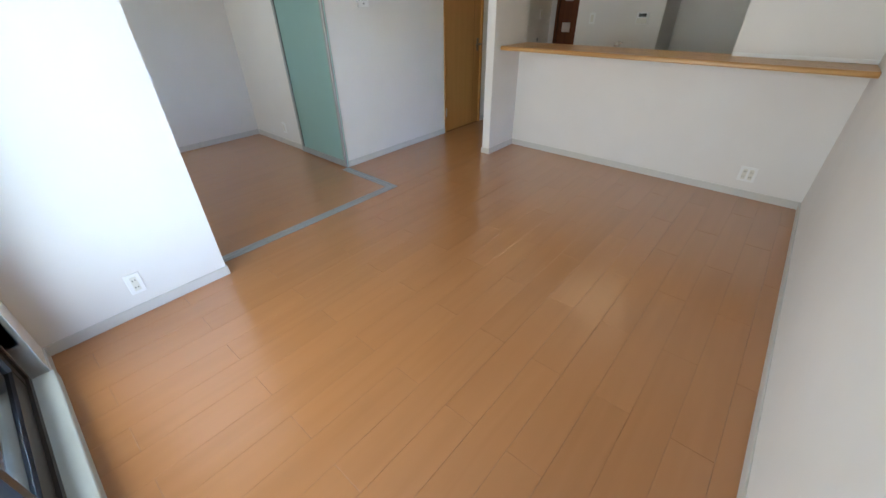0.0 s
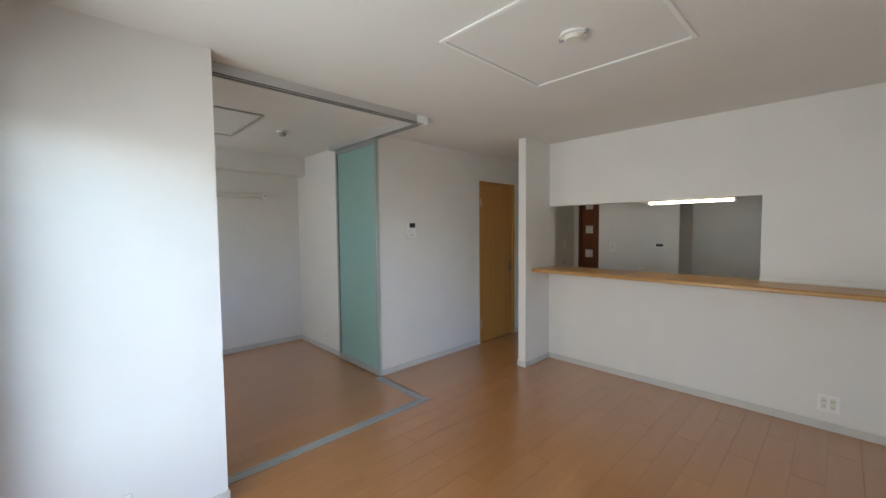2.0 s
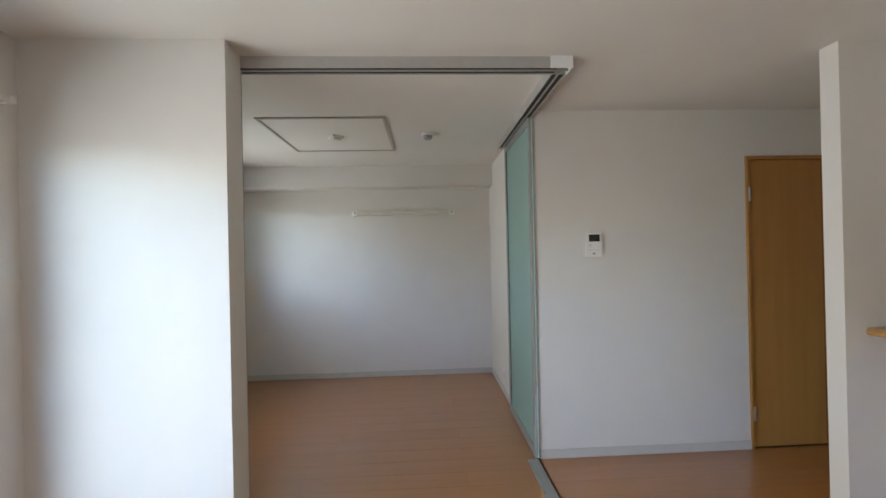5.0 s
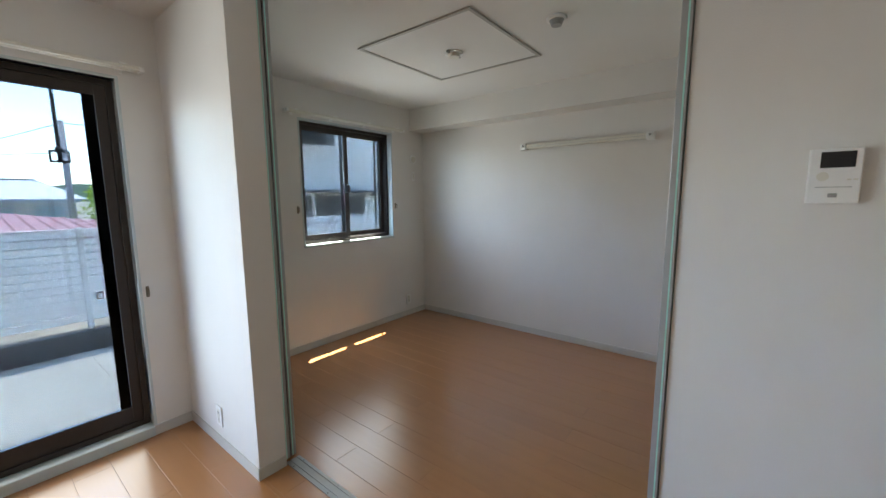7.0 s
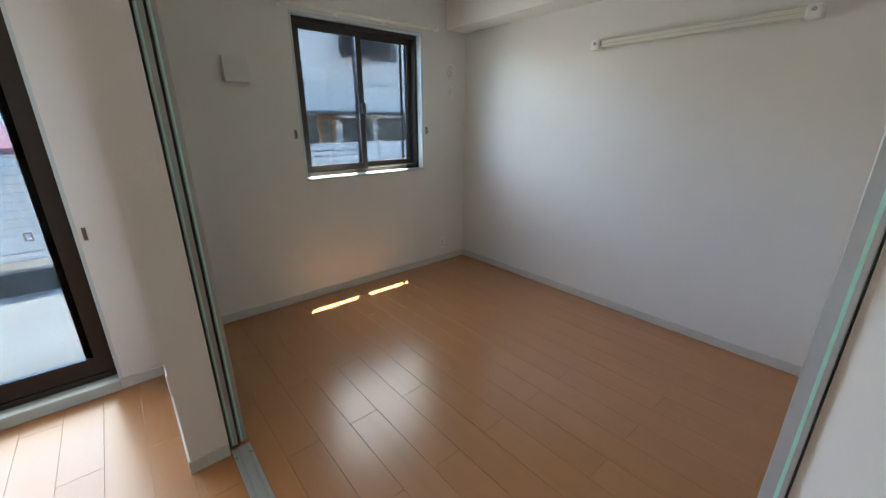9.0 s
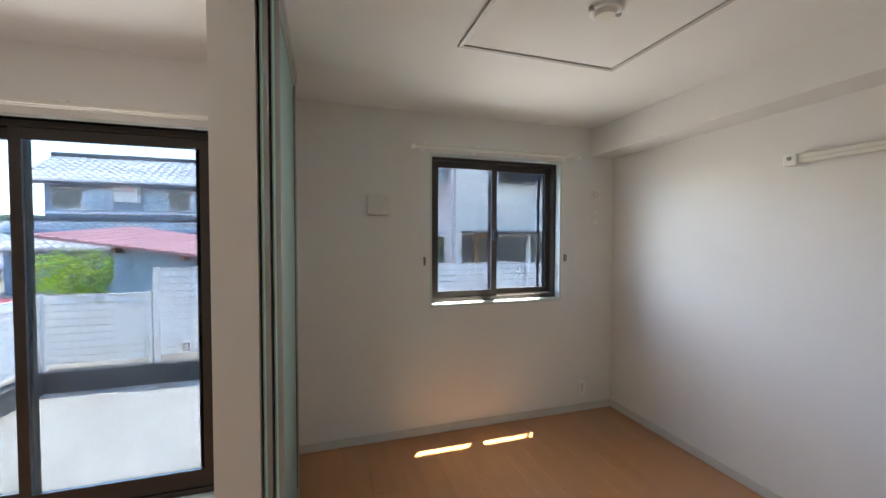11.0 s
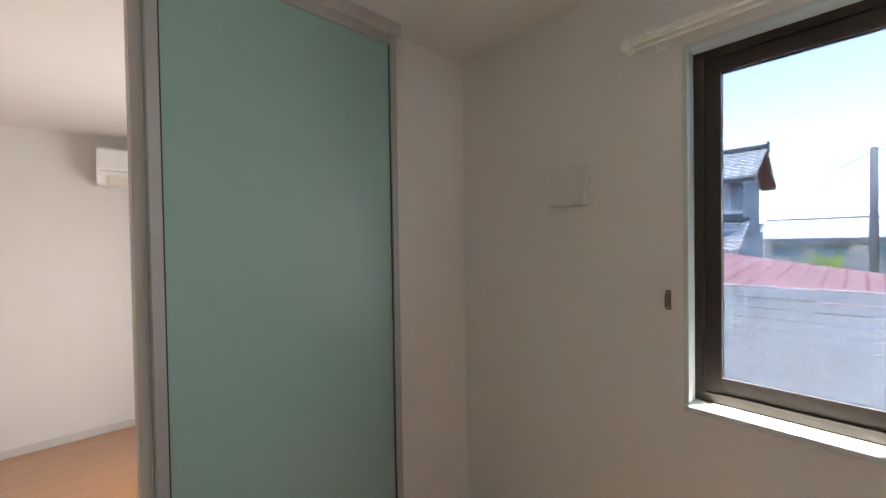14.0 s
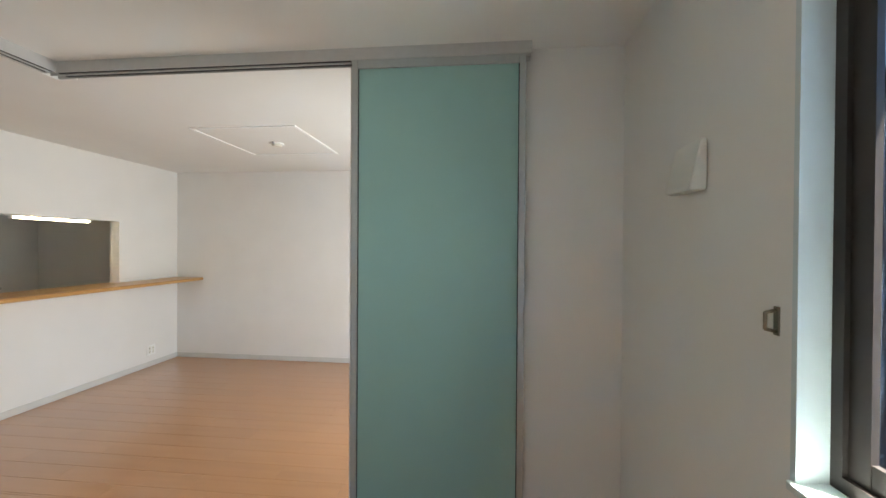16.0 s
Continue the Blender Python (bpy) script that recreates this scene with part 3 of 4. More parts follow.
outlet("+x", 0.0, 0.862, 0.190, "white double power outlet on the short wall")
outlet("-y", NORTH, 2.245, 0.195, "white power and aerial outlet below the counter", 2)
outlet("+y", BSOUTH, -2.460, 0.198, "white power outlet low on the bedroom wall")
outlet("+y", SOUTH, 2.46, 0.16, "white power outlet in the living room corner")


def plate_switch(facing, c, u, z, w, h, label, name="wall_switch", cat="wall switch"):
    x, y = (c, u) if facing[1] == "x" else (u, c)
    t = thing(name, (x, y, z), label, cat)
    part("plate", boxes(face(facing, c, u, z, w, h, 0, 0.008), bevel=0.003, seg=2), WHITEPL, t)
    part("rocker", boxes(face(facing, c, u, z, w * 0.45, h * 0.6, 0.008, 0.012), bevel=0.001), CREAMPL, t)
    return t


plate_switch("+y", BSOUTH, -2.575, 1.655, 0.045, 0.110, "narrow white switch under the round vent")
plate_switch("+x", HALLX, 6.60, 1.22, 0.07, 0.12, "white light switch on the hall wall")
plate_switch("-y", 6.05, 0.115, 1.205, 0.07, 0.12, "white switch plate on the kitchen wall")
plate_switch("-y", BNORTH, -2.05, 0.20, 0.07, 0.12, "white outlet plate low behind the glass door", "wall_plate", "wall plate")
t = thing("round_vent", (-2.575, 0, 1.847), "round white air vent cover on the bedroom wall", "air vent")
bm = bmesh.new()
rod(bm, (-2.575, 0, 1.847), (-2.575, 0.012, 1.847), 0.052, 32, 0.048)
part("ring", bm, WHITEPL, t)
bm = bmesh.new()
rod(bm, (-2.575, 0.012, 1.847), (-2.575, 0.022, 1.847), 0.036, 28, 0.030)
part("cap", bm, CREAMPL, t)

# video intercom
t = thing("intercom", (HALLX, 3.318, 1.465), "white video intercom with a small dark screen on the wall", "intercom")
part("body", boxes(face("+x", HALLX, 3.318, 1.463, 0.118, 0.165, 0, 0.026), bevel=0.004, seg=2), WHITEPL, t)
part("screen", boxes(face("+x", HALLX, 3.322, 1.512, 0.076, 0.048, 0.026, 0.0275), bevel=0.0005), SCREEN, t, "dark glass screen")
bm = bmesh.new()
rod(bm, (HALLX + 0.026, 3.292, 1.462), (HALLX + 0.0275, 3.292, 1.462), 0.014, 24)
part("speaker", bm, CREAMPL, t)
part("button", boxes(face("+x", HALLX, 3.318, 1.405, 0.020, 0.012, 0.026, 0.029), bevel=0.001), GREYPL, t, "grey talk button")
for u in (3.350, 3.364):
    part("button", boxes(face("+x", HALLX, u, 1.452, 0.010, 0.005, 0.026, 0.028), bevel=0.0005), CREAMPL, t)
part("label_strip", boxes(face("+x", HALLX, 3.318, 1.430, 0.08, 0.002, 0.026, 0.0265)), GREYPL, t)

# fold-down drying rail under the bedroom beam
t = thing("picture_rail", (BWEST, 1.91, 1.89), "cream hanging rail with brackets along the bedroom wall", "hanging rail")
part("bar", boxes((BWEST + 0.020, BWEST + 0.062, 1.345, 2.485, 1.868, 1.912), bevel=0.006, seg=2), CREAMPL, t)
part("groove", boxes((BWEST + 0.0615, BWEST + 0.0635, 1.40, 2.43, 1.886, 1.892)), BASEBOARD, t)
for y in (1.36, 2.47):
    br = part("bracket", boxes((BWEST, BWEST + 0.074, y - 0.030, y + 0.030, 1.858, 1.918), bevel=0.006, seg=2), WHITEPL, t)
    bm = bmesh.new()
    rod(bm, (BWEST + 0.072, y, 1.895), (BWEST + 0.080, y, 1.895), 0.010, 16)
    part("knob", bm, GREYPL, br)

# air conditioner on the east wall
t = thing("air_conditioner", (EAST, 0.965, 2.0), "white wall-mounted air conditioner near the ceiling", "air conditioner")
bm = bmesh.new()
prism(bm, [(EAST, 2.005), (EAST - 0.135, 2.005), (EAST - 0.205, 2.062), (EAST - 0.218, 2.120), (EAST - 0.214, 2.268), (EAST - 0.190, 2.285), (EAST, 2.285)], "y", 0.560, 1.365)
bmesh.ops.bevel(bm, geom=[e for e in bm.edges], offset=0.006, segments=2, affect="EDGES")
part("body", bm, WHITEPL, t)
bm = bmesh.new()
prism(bm, [(EAST - 0.139, 2.000), (EAST - 0.209, 2.058), (EAST - 0.216, 2.066), (EAST - 0.146, 2.000)], "y", 0.63, 1.295)
part("louvre", bm, CREAMPL, t)
part("slot", boxes((EAST - 0.2195, EAST - 0.212, 0.585, 1.34, 2.100, 2.103)), GREYPL, t)
part("side_cap", boxes((EAST - 0.196, EAST - 0.010, 1.3655, 1.3695, 2.02, 2.27), bevel=0.001), CREAMPL, t)
part("receiver", boxes((EAST - 0.221, EAST - 0.216, 0.60, 0.66, 2.108, 2.122)), GREYPL, t)
t = thing("pipe_duct", (EAST - 0.04, 0.49, 2.02), "white pipe duct cover between the air conditioner and the corner", "pipe duct")
part("cover", boxes((EAST - 0.085, EAST, SOUTH, 0.558, 2.010, 2.095), bevel=0.006, seg=2), WHITEPL, t)
part("collar", boxes((EAST - 0.105, EAST, SOUTH, SOUTH + 0.020, 1.992, 2.112), bevel=0.005), WHITEPL, t)

# small things on the wall beside the glass door
t = thing("remote_holder", (2.20, SOUTH, 1.325), "small white control with two dark buttons on the wall", "wall control")
part("body", boxes(face("+y", SOUTH, 2.200, 1.325, 0.075, 0.120, 0, 0.014), bevel=0.003, seg=2), CREAMPL, t)
for u in (2.180, 2.220):
    part("button", boxes(face("+y", SOUTH, u, 1.365, 0.022, 0.034, 0.014, 0.018), bevel=0.002), GREYPL, t, "dark grey button")
t = thing("remote_control", (2.165, SOUTH, 0.825), "white air conditioner remote in a wall holder", "remote control")
part("holder", boxes(face("+y", SOUTH, 2.165, 0.785, 0.062, 0.075, 0, 0.028), bevel=0.004), CREAMPL, t)
part("handset", boxes(face("+y", SOUTH, 2.165, 0.835, 0.050, 0.150, 0.006, 0.022), bevel=0.004), WHITEPL, t)
t = thing("adapter_plug", (EAST - 0.03, 0.475, 0.12), "black adapter plugged in low in the corner", "adapter")
part("body", boxes((EAST - 0.050, EAST - 0.004, 0.440, 0.515, 0.075, 0.150), bevel=0.006, seg=2), BLACKPL, t)
part("plate", boxes((EAST - 0.006, EAST, 0.435, 0.505, 0.06, 0.18), bevel=0.002), WHITEPL, t)
part("prong_cover", boxes((EAST - 0.062, EAST - 0.050, 0.455, 0.495, 0.085, 0.105), bevel=0.003), GREYPL, t)

# ---- wooden door of the hall ----
t = thing("door_1", (HALLX, 4.795, 0.0), "closed light maple veneer door in a matching frame", "door", "", "structure")
part("door_frame", boxes((HALLX - 0.12, HALLX + 0.012, 4.430, 4.452, 0, 2.07), (HALLX - 0.12, HALLX + 0.012, 5.130, 5.160, 0, 2.07), (HALLX - 0.12, HALLX + 0.012, 4.452, 5.130, 2.045, 2.07), bevel=0.002), DOORWOOD, t)
d = part("door_leaf", boxes((HALLX - 0.044, HALLX - 0.006, 4.455, 5.127, 0.008, 2.042), bevel=0.003), DOORWOOD, t)
part("edge_groove", boxes((HALLX - 0.0065, HALLX - 0.0055, 4.998, 5.002, 0.03, 2.03)), BROWNDOOR, d)
for z in (0.25, 1.80):
    part("hinge", boxes((HALLX - 0.008, HALLX + 0.016, 4.445, 4.462, z - 0.05, z + 0.05), bevel=0.003), STEEL, d, "steel hinge")
hd = part("handle_plate", boxes((HALLX - 0.006, HALLX + 0.002, 5.055, 5.090, 0.88, 1.02), bevel=0.002), BRASS, d)
bm = bmesh.new()
rod(bm, (HALLX, 5.072, 0.955), (HALLX + 0.050, 5.072, 0.955), 0.009, 14)
rod(bm, (HALLX + 0.050, 5.080, 0.955), (HALLX + 0.050, 4.970, 0.955), 0.009, 14)
part("lever", bm, BRASS, d, "brass lever handle", smooth=True)

# brown door at the end of the hall
t = thing("door_2", (-0.46, 6.93, 0.0), "dark reddish brown door with a column of small square panes", "door", "", "structure")
lf = part("door_leaf", boxes((-0.765, -0.12, 6.925, 6.960, 0.008, 2.0), bevel=0.003), BROWNDOOR, t)
part("door_frame", boxes((-0.80, -0.765, 6.885, 7.0, 0, 2.02), (-0.765, -0.12, 6.90, 7.0, 2.0, 2.02), bevel=0.002), BROWNDOOR, t)
for z in (0.65, 1.046, 1.442, 1.838):
    part("square_pane", boxes((-0.692, -0.566, 6.917, 6.925, z - 0.063, z + 0.063), bevel=0.002), FROSTSQ, lf, "small frosted square pane")

# ---- counter and kitchen ----
t = thing("counter", (1.32, 4.45, 1.0), "long varnished pine serving counter on the half wall", "counter")
bm = bmesh.new()
prism(bm, [(4.235, 1.012), (4.243, 1.007), (4.725, 1.007), (4.725, 1.042), (4.245, 1.042), (4.235, 1.034)], "x", 0.002, EAST - 0.001)
part("board", bm, COUNTERWOOD, t)
part("edge_bead", boxes((0.002, EAST - 0.001, 4.229, 4.236, 1.014, 1.032), bevel=0.003), COUNTERWOOD, t)
solid("trim", boxes((1.84, EAST, NORTH - 0.010, NORTH, 1.043, 1.070), bevel=0.002), WHITEPL, "white trim strip on the counter against the wall", "trim", "structure")

t = thing("sink_unit", (1.2, 5.06, 0.0), "white kitchen sink unit with a steel top behind the counter", "sink unit")
part("body", boxes((0.02, 2.40, 4.74, 5.36, 0.08, 0.82), bevel=0.004), WHITEPL, t)
part("plinth", boxes((0.04, 2.38, 4.76, 5.30, 0.0, 0.08)), GREYPL, t)
for i in range(4):
    dr = part("door", boxes((0.03 + i * 0.592, 0.612 + i * 0.592, 5.36, 5.378, 0.10, 0.80), bevel=0.003), WHITEPL, t)
    part("handle", boxes((0.20 + i * 0.592, 0.44 + i * 0.592, 5.378, 5.398, 0.74, 0.752), bevel=0.002), STEEL, dr)
part("worktop", boxes((0.01, 0.62, 4.725, 5.39, 0.82, 0.85), (1.30, 2.42, 4.725, 5.39, 0.82, 0.85), (0.62, 1.30, 4.725, 4.86, 0.82, 0.85), (0.62, 1.30, 5.28, 5.39, 0.82, 0.85)), STEEL, t)
part("basin", boxes((0.62, 1.30, 4.86, 5.28, 0.66, 0.67), (0.62, 0.63, 4.86, 5.28, 0.67, 0.82), (1.29, 1.30, 4.86, 5.28, 0.67, 0.82), (0.63, 1.29, 4.86, 4.87, 0.67, 0.82), (0.63, 1.29, 5.27, 5.28, 0.67, 0.82)), STEEL, t)
t = thing("kitchen_tap", (0.895, 4.83, 0.85), "chrome kitchen mixer tap that peeps over the counter", "tap")
bm = bmesh.new()
rod(bm, (0.895, 4.83, 0.85), (0.895, 4.83, 1.045), 0.022, 20)
rod(bm, (0.895, 4.83, 0.85), (0.895, 4.83, 0.86), 0.034, 20)
part("body", bm, CHROME, t, smooth=True)
bm = bmesh.new()
bmesh.ops.create_uvsphere(bm, u_segments=20, v_segments=12, radius=0.030, matrix=Matrix.Translation((0.895, 4.83, 1.05)) @ Matrix.Diagonal((1, 1, 0.85, 1)))
rod(bm, (0.895, 4.83, 1.058), (0.945, 4.80, 1.074), 0.008, 12)
part("lever", bm, CHROME, t, smooth=True)
bm = bmesh.new()
pts = [(0.895, 4.83, 1.0), (0.86, 4.93, 1.055), (0.84, 5.02, 1.06), (0.83, 5.06, 1.03)]
for a, b in zip(pts, pts[1:]):
    rod(bm, a, b, 0.011, 14)
part("spout", bm, CHROME, t, smooth=True)

t = thing("kitchen_lamp", (1.28, 4.745, 1.72), "lit fluorescent strip lamp under the opening's head", "lamp")
part("housing", boxes((0.90, 1.66, 4.712, 4.790, 1.708, 1.762), bevel=0.004), WHITEPL, t)
bm = bmesh.new()
rod(bm, (0.985, 4.752, 1.702), (1.645, 4.752, 1.702), 0.016, 18)
part("tube", bm, TUBE, t, "glowing white tube", smooth=True)
for x in (0.975, 1.650):
    part("holder", boxes((x - 0.010, x + 0.010, 4.735, 4.770, 1.685, 1.712), bevel=0.003), WHITEPL, t)
t = thing("hall_lamp", (-0.45, 5.85, C), "small round lit ceiling lamp in the hall", "lamp")
bm = bmesh.new()
rod(bm, (-0.45, 5.85, C), (-0.45, 5.85, C - 0.022), 0.085, 36, 0.078)
part("rim", bm, WHITEPL, t)
bm = bmesh.new()
rod(bm, (-0.45, 5.85, C - 0.020), (-0.45, 5.85, C - 0.045), 0.066, 32, 0.050)
part("diffuser", bm, HALLGLOW, t, "glowing warm diffuser")
t = thing("heater_control", (0.70, 6.05, 1.225), "white water heater control with a dark display", "heater control")
part("body", boxes(face("-y", 6.05, 0.70, 1.215, 0.130, 0.120, 0, 0.020), bevel=0.003, seg=2), WHITEPL, t)
part("display", boxes(face("-y", 6.05, 0.70, 1.245, 0.084, 0.034, 0.020, 0.0215)), SCREEN, t, "dark display")
part("flap", boxes(face("-y", 6.05, 0.70, 1.190, 0.112, 0.052, 0.020, 0.0225), bevel=0.001), CREAMPL, t)
t = thing("wall_hook", (HALLX, 6.55, 0.90), "tiny dark hook on the hall wall", "hook")
part("hook", boxes(face("+x", HALLX, 6.55, 0.90, 0.015, 0.05, 0, 0.02), bevel=0.003), GREYPL, t)

# ---- outside: yard and fence ----
G = -0.42
solid("ground", boxes((-1500, 1500, -1500, 1500, G - 0.3, G - 0.02)), GROUNDM, "bare earth and gravel ground that runs to the horizon", "ground", "structure")
solid("pavement", boxes((0.01, 2.86, -2.98, 0.29, G - 0.02, -0.40), (-9.0, 0.01, -2.98, -0.15, G - 0.02, -0.402), bevel=0.004), CONCRETE, "pale sunlit concrete slab outside the glass door", "pavement", "structure")
solid("kerb", boxes((-9.0, 2.86, -3.16, -2.98, G - 0.02, -0.155), (2.86, 3.02, -3.16, 0.25, G - 0.02, -0.155), bevel=0.006), KERB, "dark concrete block kerb under the fence", "kerb", "structure")


def fence(x0, x1, y, z0, z1, label, n_posts, along="x"):
    """Horizontal white slats between posts; each slat leans a little, like a louvre."""
    t = thing("fence", (((x0 + x1) / 2, y, z0) if along == "x" else (y, (x0 + x1) / 2, z0)), label, "fence", "slatted fences")
    L = t.location
    pitch = 0.092
    span = (x1 - x0) / (n_posts - 1)
    bm = bmesh.new()
    prism(bm, [(0.027, -0.038), (0.038, -0.038), (0.006, 0.036), (-0.005, 0.036)], "x", -span / 2 + 0.03, span / 2 - 0.03)
    slat = mesh_of("slat", bm, FENCEM)
    post = mesh_of("post", boxes((-0.03, 0.03, -0.03, 0.03, 0.0, z1 - z0 + 0.015), bevel=0.004), FENCEM)
    cap = mesh_of("top_rail", boxes((-span / 2 + 0.03, span / 2 - 0.03, -0.02, 0.02, -0.02, 0.0), bevel=0.003), FENCEM)
    for i in range(n_posts):
        o = new("post", post)
        o.parent = t
        u = x0 + i * span
        o.location = (u - L.x, 0, 0) if along == "x" else (0, u - L.y, 0)
        if i == n_posts - 1:
            break
        rows = [(cap, z1 - z0)] + [(slat, z1 - z0 - 0.060 - pitch * k) for k in range(int((z1 - z0 - 0.040) / pitch))]
        for me, z in rows:
            o = new("slat" if me is slat else "top_rail", me)
            o.parent = t
            c = u + span / 2
            o.location = (c - L.x, 0, z) if along == "x" else (0, c - L.y, z)
            if along == "y":
                o.rotation_euler = (0, 0, radians(90))
    return t


fence(-7.2, 1.72, -3.07, -0.155, 1.07, "tall white slatted metal fence on a dark kerb", 6)
fence(1.80, 2.90, -3.07, -0.155, 0.77, "lower white slatted metal fence beside the tall one", 2)
fence(-3.04, 0.20, 2.94, -0.155, 0.77, "white slatted metal fence at the side of the yard", 3, "y")

# outdoor unit of the air conditioner
t = thing("outdoor_unit", (2.50, -0.62, -0.40), "pale grey air conditioner outdoor unit with a round fan grille", "outdoor unit")
part("casing", boxes((2.36, 2.64, -1.02, -0.22, -0.33, 0.23), bevel=0.012, seg=2), CREAMPL, t)
for y in (-0.90, -0.34):
    part("foot", boxes((2.34, 2.66, y - 0.035, y + 0.035, -0.40, -0.33), bevel=0.004), GREYPL, t)
grille = bmesh.new()
for r in (0.05, 0.085, 0.12, 0.155, 0.19, 0.225):
    n = 40
    for i in range(n):
        a, b = 2 * math.pi * i / n, 2 * math.pi * (i + 1) / n
        rod(grille, (2.350, -0.53 + r * math.cos(a), -0.05 + r * math.sin(a)), (2.350, -0.53 + r * math.cos(b), -0.05 + r * math.sin(b)), 0.0035, 5)
for i in range(16):
    a = 2 * math.pi * i / 16
    rod(grille, (2.352, -0.53 + 0.05 * math.cos(a), -0.05 + 0.05 * math.sin(a)), (2.352, -0.53 + 0.23 * math.cos(a), -0.05 + 0.23 * math.sin(a)), 0.003, 5)
part("grille", grille, GREYPL, t, "round grey fan grille")
# Flat grey disc on the casing, coloured as the shade behind the grille.
bm = bmesh.new()
rod(bm, (2.356, -0.53, -0.05), (2.3585, -0.53, -0.05), 0.24, 40)
part("fan_shade_disc", bm, GREYPL, t, "grey disc painted as the shade behind the grille")
bm = bmesh.new()
rod(bm, (2.345, -0.53, -0.05), (2.355, -0.53, -0.05), 0.055, 28)
part("hub", bm, CREAMPL, t)

# laundry pole brackets hanging from the overhang
def laundry_bracket(x, y, zr, reach):
    t = thing("laundry_bracket", (x, y, C), "dark hanging laundry pole holder under the overhang", "laundry bracket", "laundry brackets")
    bm = bmesh.new()
    rod(bm, (x, y, C), (x, y, zr + 0.02), 0.010, 10)
    part("stem", bm, GREYPL, t)
    part("arm", boxes((x - reach, x + reach, y - 0.012, y + 0.012, zr - 0.006, zr + 0.020), bevel=0.003), GREYPL, t)
    for dx in (-reach, reach):
        bm = boxes((x + dx - 0.028, x + dx + 0.028, y - 0.006, y + 0.006, zr - 0.012, zr), (x + dx - 0.028, x + dx + 0.028, y - 0.006, y + 0.006, zr - 0.072, zr - 0.060),
                   (x + dx - 0.028, x + dx - 0.018, y - 0.006, y + 0.006, zr - 0.060, zr - 0.012), (x + dx + 0.018, x + dx + 0.028, y - 0.006, y + 0.006, zr - 0.060, zr - 0.012))
        part("ring", bm, GREYPL, t)
    return t


laundry_bracket(0.385, -0.12, 1.70, 0.018)
laundry_bracket(2.06, -0.12, 1.66, 0.20)

# ---- outside: low shed with a red roof ----
t = thing("shed", (0.9, -6.5, G), "low shed with a faded red metal roof and blue-grey walls", "shed")


def red_z(x, y):
    return 0.90 + 0.15 * x + 0.06 * (-5.0 - y)


bm = bmesh.new()
ribs = 26
for i in range(ribs):
    xa = -1.8 + 6.0 * i / ribs
    xb = -1.8 + 6.0 * (i + 1) / ribs
    rows = []
    for x, dz in ((xa, 0.0), (xa + 0.03, 0.03), (xa + 0.06, 0.0), (xb, 0.0)):
        rows.append([bm.verts.new((x, y, red_z(x, y) + dz)) for y in (-5.0, -8.6)] + [bm.verts.new((x, y, red_z(x, y) - 0.05)) for y in (-8.6, -5.0)])
    for p, q in zip(rows, rows[1:]):
        for k in range(4):
            bm.faces.new((p[k], q[k], q[(k + 1) % 4], p[(k + 1) % 4]))
part("roof", bm, REDROOF, t)
bm = bmesh.new()
prism(bm, [(-1.6, G), (3.15, G), (3.15, red_z(3.15, -5.3) - 0.06), (-1.6, red_z(-1.6, -5.3) - 0.06)], "y", -8.3, -5.3)
part("wall", bm, SHEDWALL, t)
for x in (-1.3, -0.2, 0.9, 2.0, 3.0):
    part("rafter_end", boxes((x, x + 0.07, -5.3, -5.02, red_z(x, -5.1) - 0.15, red_z(x, -5.1) - 0.06)), BROWNDOOR, t)


# ---- outside: houses ----
def tiled(x0, x1, ya, za, yb, zb, rows, pitch=0.30):
    """A sloping sheet of wavy pan tiles in stepped rows, from the eave (ya, za) up to the ridge (yb, zb), 60 mm thick."""
    bm = bmesh.new()
    cols = max(2, int((x1 - x0) / pitch) * 4)
    for r in range(rows):
        f0, f1 = r / rows, (r + 1) / rows
        a, b = [], []
        for c in range(cols + 1):
            x = x0 + (x1 - x0) * c / cols
            w = 0.035 * math.sin(2 * math.pi * c / 4.0 + 0.4)
            a.append(bm.verts.new((x, ya + (yb - ya) * f0, za + (zb - za) * f0 + w + 0.05)))
            b.append(bm.verts.new((x, ya + (yb - ya) * f1, za + (zb - za) * f1 + w)))
        low = [bm.verts.new((v.co.x, v.co.y, v.co.z - 0.11)) for v in a]
        for c in range(cols):
            bm.faces.new((a[c], a[c + 1], b[c + 1], b[c]))
            bm.faces.new((low[c], low[c + 1], a[c + 1], a[c]))
    return bm


def pane_window(parent, facing, c, u, z, w, h, panes=2, frame_mat=None, pane_mat=None):
    wdw = part("window", boxes(face(facing, c, u, z, w, h, -0.05, 0.01)), frame_mat or BRONZE, parent)
    k = w / panes
    for i in range(panes):
        part("pane", boxes(face(facing, c, u - w / 2 + k * (i + 0.5), z, k - 0.07, h - 0.10, 0.008, 0.016)), pane_mat or DARKWIN, wdw)
    return wdw


# traditional two-storey house with silver tiles
t = thing("tiled_house", (5.0, -15.6, G), "two-storey blue-grey house with silver tiled roofs", "house")
part("lower_wall", boxes((1.25, 9.6, -18.6, -13.3, G, 1.75)), BLUEWALL, t)
part("upper_wall", boxes((1.15, 9.0, -17.1, -14.2, 1.75, 3.62)), BLUEWALL, t)
part("upper_roof", tiled(0.72, 9.5, -13.55, 3.42, -15.6, 4.55, 9, 0.27), TILE, t, "silver tiled upper roof")
part("upper_roof_back", tiled(0.72, 9.5, -17.65, 3.42, -15.6, 4.55, 6, 0.27), TILE, t)
rg = part("ridge", boxes((0.70, 9.5, -15.72, -15.48, 4.55, 4.70), bevel=0.03), DARKTILE, t, "dark ridge of stacked tiles")
